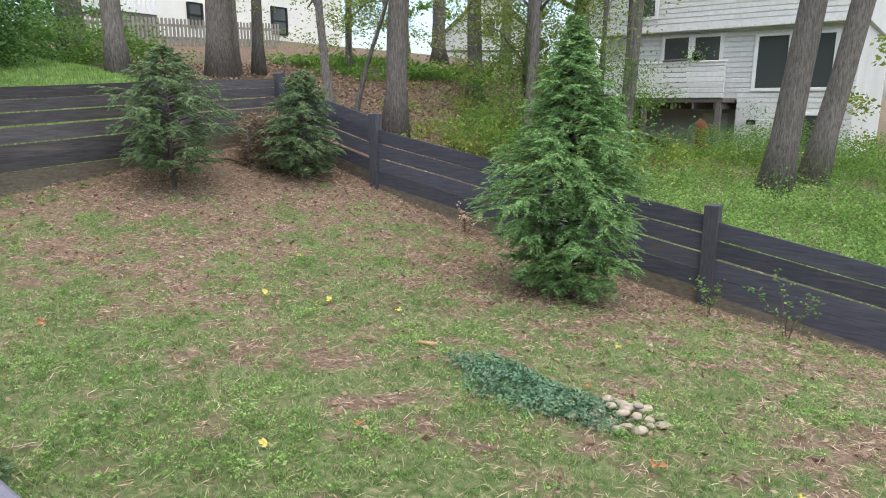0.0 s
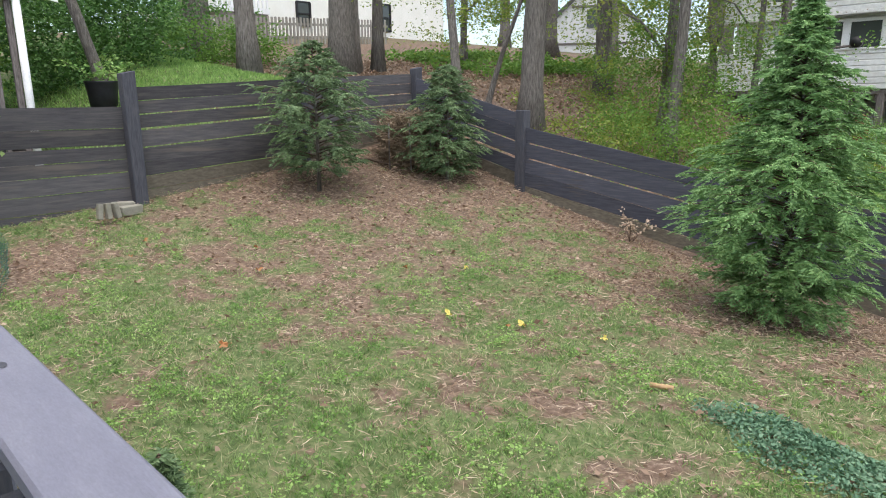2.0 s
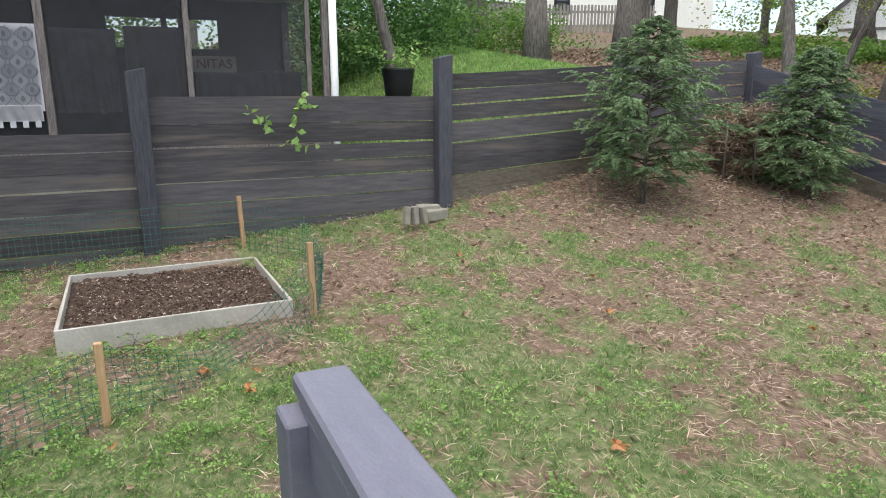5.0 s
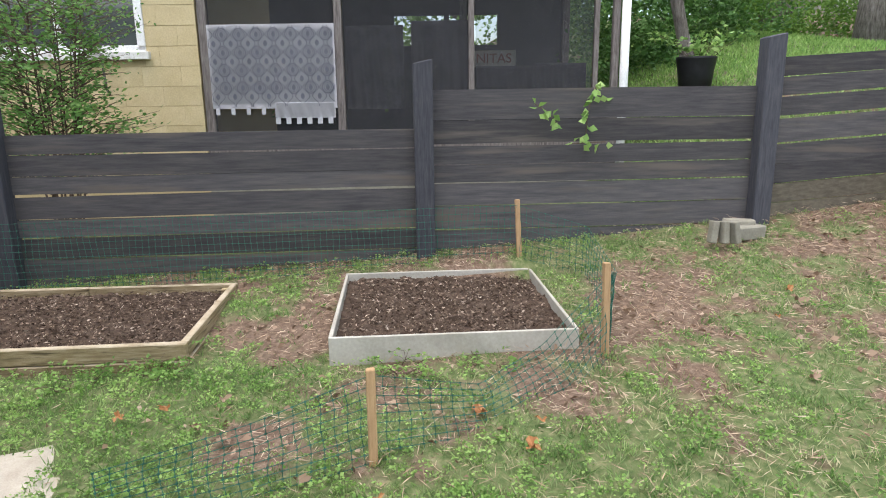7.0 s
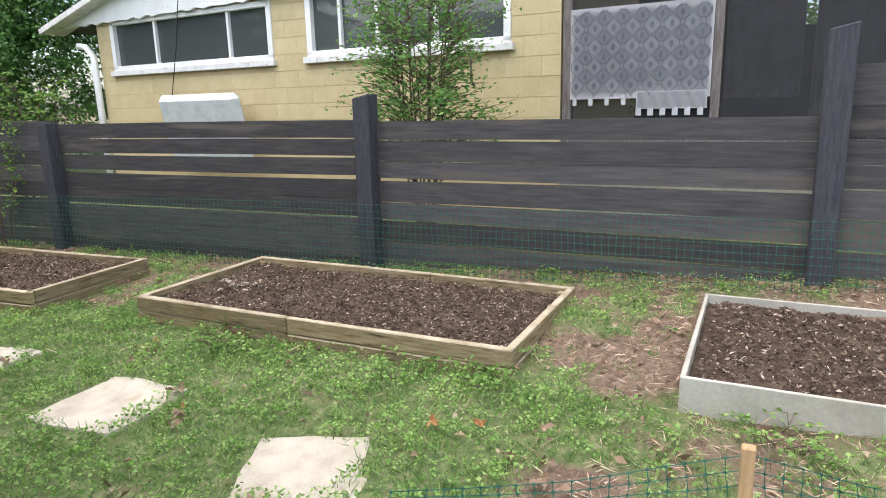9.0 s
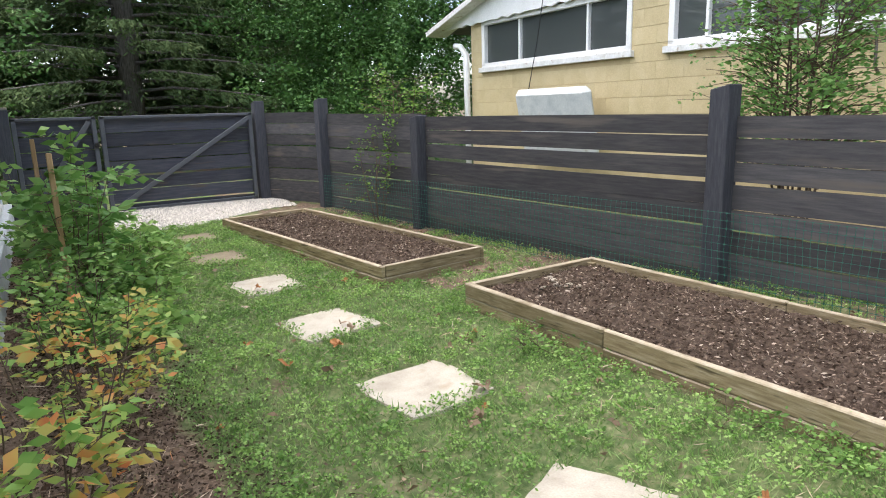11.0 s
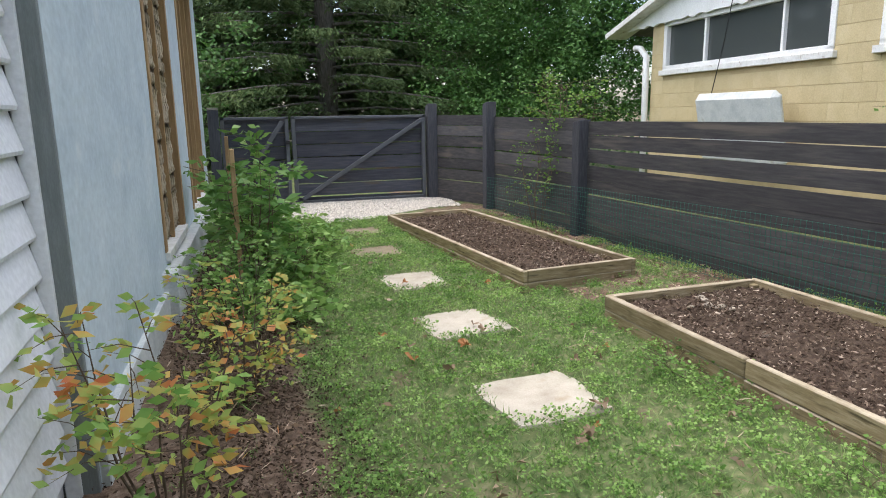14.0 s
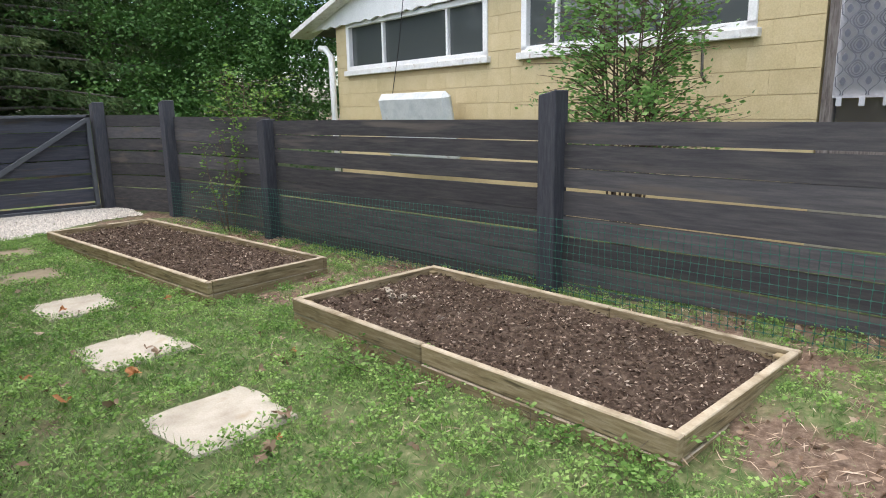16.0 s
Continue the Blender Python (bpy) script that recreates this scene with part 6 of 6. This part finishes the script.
def scatter(n, x0, x1, y0, y1):
    x, y = RNG.uniform(x0, x1, n), RNG.uniform(y0, y1, n)
    out = np.ones(n, bool)
    for a, b, c, d in ((-8.28, -7.03, -3.82, -1.23), (-8.25, -6.9, -0.5, 0.88)):
        out &= ~((x > a) & (x < b) & (y > c) & (y < d))
    rx = (x + 7.23) * math.cos(radians(4.5)) + (y + 6.2) * math.sin(radians(4.5))
    ry = -(x + 7.23) * math.sin(radians(4.5)) + (y + 6.2) * math.cos(radians(4.5))
    out &= ~((np.abs(rx) < 0.53) & (np.abs(ry) < 1.62))
    out &= ~((x > -3.7) & (y < 0.35) & (y > -1.3))
    out &= ~((x > -4.45) & (y < -1.1))
    for sx, sy, sr in STONES:
        out &= (np.abs(x - sx) > sr) | (np.abs(y - sy) > sr)
    out &= ~((y < -8.1) & (x < -5.4))
    return x[out], y[out]


TUFT = leaf_material("tuft_blade", [(0.065, 0.14, 0.04), (0.135, 0.24, 0.07), (0.24, 0.36, 0.12), (0.4, 0.49, 0.22)], 0.5, 0.35, 3)
STONES = ((-6.06, -1.76, 0.2), (-6.14, -2.93, 0.22), (-6.16, -4.05, 0.21), (-6.16, -5.15, 0.2), (-6.14, -6.28, 0.18), (-6.2, -7.35, 0.16))
REG = (-8.7, 1.0, -9.0, 7.2)
tx, ty = scatter(13000, *REG)
k = RNG.uniform(0, 1, len(tx)) < np.clip(cover(tx, ty) * 1.25, 0.15, 1)
tx, ty = np.repeat(tx[k], 20), np.repeat(ty[k], 20)
n = len(tx)
tx, ty = tx + RNG.normal(0, 0.022, n), ty + RNG.normal(0, 0.022, n)
d = np.stack([RNG.normal(0, 0.7, n), RNG.normal(0, 0.7, n), np.full(n, 1.0)], 1)
tagged(cards("grass_tufts", np.stack([tx, ty, ground_z(tx, ty)], 1), d, RNG.uniform(0.02, 0.065, n) * (1 - 0.2 * smooth(0.8, -0.5, ty)), RNG.uniform(0.003, 0.0065, n), TUFT, None, "", 0.05, 0.3), "green tufts of taller grass in the lawn", "grass", kind="stuff")
x, y = scatter(280000, *REG)
c = cover(x, y)
k = RNG.uniform(0, 1, len(x)) < np.clip((c - 0.1) * 1.2, 0.05, 1)
x, y, c = x[k], y[k], c[k]
n = len(x)
d = np.stack([RNG.normal(0, 0.95, n), RNG.normal(0, 0.95, n), np.full(n, 1.0)], 1)
ln = RNG.uniform(0.02, 0.06, n) * (0.65 + 0.6 * c)
wd = RNG.uniform(0.003, 0.007, n)
side = y < RNG.uniform(-1.2, 0.4, n)
for part_, mat, lab in ((~side, GREEN_GRASS, "short patchy green and straw-coloured lawn grass"), (side, TUFT, "short lush green grass of the side yard")):
    tagged(cards("lawn_grass", np.stack([x, y, ground_z(x, y)], 1)[part_], d[part_], ln[part_], wd[part_], mat, None, "", 0.05, 0.3), lab, "grass", kind="stuff")
# broad-leaved weeds: rosettes of a dozen leaves, thickest along the side yard
x, y = scatter(52000, *REG)
c = cover(x, y)
patch = 0.25 + 1.0 * noise2(x, y, 1.3, 21.0) + 0.6 * smooth(0.8, -1.0, y) + 0.3 * smooth(2.8, 1.4, y)
k = (RNG.uniform(0, 1, len(x)) < np.clip((c - 0.15) * 1.4, 0, 1)) & (RNG.uniform(0, 1, len(x)) < patch)
x, y = np.repeat(x[k], 14), np.repeat(y[k], 14)
n = len(x)
a = RNG.uniform(0, math.tau, n)
rr = RNG.uniform(0.0, 0.042, n)
sz = np.repeat(RNG.uniform(0.55, 1.25, n // 14), 14)
x, y = x + rr * sz * np.cos(a), y + rr * sz * np.sin(a)
z = ground_z(x, y) + 0.012 + (0.045 - 0.6 * rr) * sz * RNG.uniform(0.5, 1.1, n)
d = np.stack([np.cos(a), np.sin(a), RNG.normal(0.05, 0.3, n)], 1)
ln = RNG.uniform(0.011, 0.021, n) * sz
tagged(cards("lawn_weeds", np.stack([x, y, z], 1), d, ln, ln * RNG.uniform(0.55, 0.85, n), CLOVER, None, "", 0.08), "bright green clover and low broad-leaved weeds", "weeds", kind="stuff")
x, y = scatter(200000, *REG)
c = cover(x, y)
k = RNG.uniform(0, 1, len(x)) < np.clip(1.05 - c * 1.0, 0.12, 0.8) * (1 - 0.8 * smooth(0.0, -1.5, y))
x, y = x[k], y[k]
n = len(x)
tagged(cards("dry_straw", np.stack([x, y, ground_z(x, y) + RNG.uniform(0.008, 0.04, n)], 1), flat_dirs(n, 0.25), RNG.uniform(0.03, 0.1, n), RNG.uniform(0.002, 0.0055, n), STRAW, None, "", 0.03), "dead straw and thatch on bare patches", "straw", kind="stuff")
x, y = scatter(40000, *REG)
c = cover(x, y)
k = RNG.uniform(0, 1, len(x)) < np.clip(0.7 - c * 0.8 + 0.45 * smooth(3, 6, y), 0.05, 1)
x, y = x[k], y[k]
n = len(x)
ln = RNG.uniform(0.012, 0.06, n) ** 1.0
tagged(cards("leaf_litter", np.stack([x, y, ground_z(x, y) + RNG.uniform(0.01, 0.035, n)], 1), flat_dirs(n, 0.25), ln, ln * RNG.uniform(0.35, 0.7, n), DRYLEAF, None, "", 0.15), "small brown dry leaves scattered on the lawn", "leaf litter", kind="stuff")
n = 16000
x, y = RNG.uniform(-17, -3.5, n), RNG.uniform(7.5, 17, n)
tagged(cards("leaf_litter", np.stack([x, y, ground_z(x, y) + RNG.uniform(0.01, 0.05, n)], 1), flat_dirs(n, 0.3), RNG.uniform(0.05, 0.12, n), RNG.uniform(0.03, 0.07, n), DRYLEAF, None, "", 0.15), "brown fallen leaves covering the wooded bank", "leaf litter", kind="stuff")
n = 40000
x, y = RNG.uniform(-17.5, -9.0, n), RNG.uniform(2.0, 7.0, n)
tagged(cards("bank_lawn", np.stack([x, y, ground_z(x, y)], 1), np.stack([RNG.normal(0, 0.6, n), RNG.normal(0, 0.6, n), np.ones(n)], 1), RNG.uniform(0.04, 0.1, n), RNG.uniform(0.01, 0.02, n), CLOVER, None, "", 0.05), "green grass on the neighbour's bank", "grass", kind="stuff")


def lobed_leaf(mat):
    """A dry lobed leaf, curled at the edge."""
    bm = bmesh.new()
    rim = []
    for k in range(18):
        a = math.tau * k / 18
        r = 0.048 * (0.7 + 0.3 * math.cos(a)) * (random.uniform(0.8, 1.1) if k % 3 else random.uniform(0.45, 0.7))
        rim.append(bm.verts.new((r * math.cos(a) * 1.25, r * math.sin(a), 0.018 * math.cos(2 * a) + random.uniform(0, 0.014))))
    c = bm.verts.new((0, 0, 0.0))
    for k in range(18):
        bm.faces.new((rim[k - 1], rim[k], c))
    me = bpy.data.meshes.new("fallen_leaf")
    bm.to_mesh(me)
    bm.free()
    me.materials.append(mat)
    return me


LEAVES = [(lobed_leaf(ORANGELEAF), "curled orange-brown fallen leaf on the grass"), (lobed_leaf(YELLOWLEAF), "yellow fallen leaf on the grass"), (lobed_leaf(DRYLEAF), "dry tan fallen leaf on the grass")]
spots = [(-4.36, 3.31, 1), (-6.3, 0.25, 0), (-6.2, 0.5, 0), (-6.0, 0.42, 0), (-5.9, -0.5, 2), (-5.75, -0.2, 0), (-6.25, -0.85, 2), (-6.35, -1.0, 2), (-6.6, -0.95, 2), (-6.55, -1.2, 0), (-6.5, -1.4, 0), (-6.75, -3.3, 0), (-5.6, -3.9, 0), (-6.5, -3.2, 2), (-5.2, -3.0, 0), (-4.95, -2.6, 2), (-2.35, 1.75, 1), (-2.2, 2.2, 0), (-0.9, 2.9, 0), (-0.3, 3.1, 1), (-3.9, 3.6, 1), (-5.1, 4.3, 1), (-3.4, 3.9, 1), (-1.8, 4.6, 1)]
for _ in range(60):
    spots.append((random.uniform(-7.5, 0.3), random.uniform(-0.2, 6), random.choice((0, 2, 2, 2))))
for _ in range(24):
    spots.append((random.uniform(-6.9, -5.3), random.uniform(-7, -0.8), random.choice((0, 2, 2))))
for x, y, k in spots:
    if -3.75 < x and y < 0.4:
        continue
    ob = new("fallen_leaf", LEAVES[k][0])
    sc = random.uniform(0.5, 1.05)
    ob.matrix_basis = pose(x, y, gz(x, y) + 0.035, random.uniform(-20, 20), random.uniform(-20, 20), random.uniform(0, 360)) @ Matrix.Diagonal((sc, sc, sc, 1))
    tagged(ob, LEAVES[k][1], "leaf", "fallen leaves")

for ob in [o for o in scene.objects if o.type == "EMPTY" and not o.parent and o is not lb]:
    adopt_all(ob)
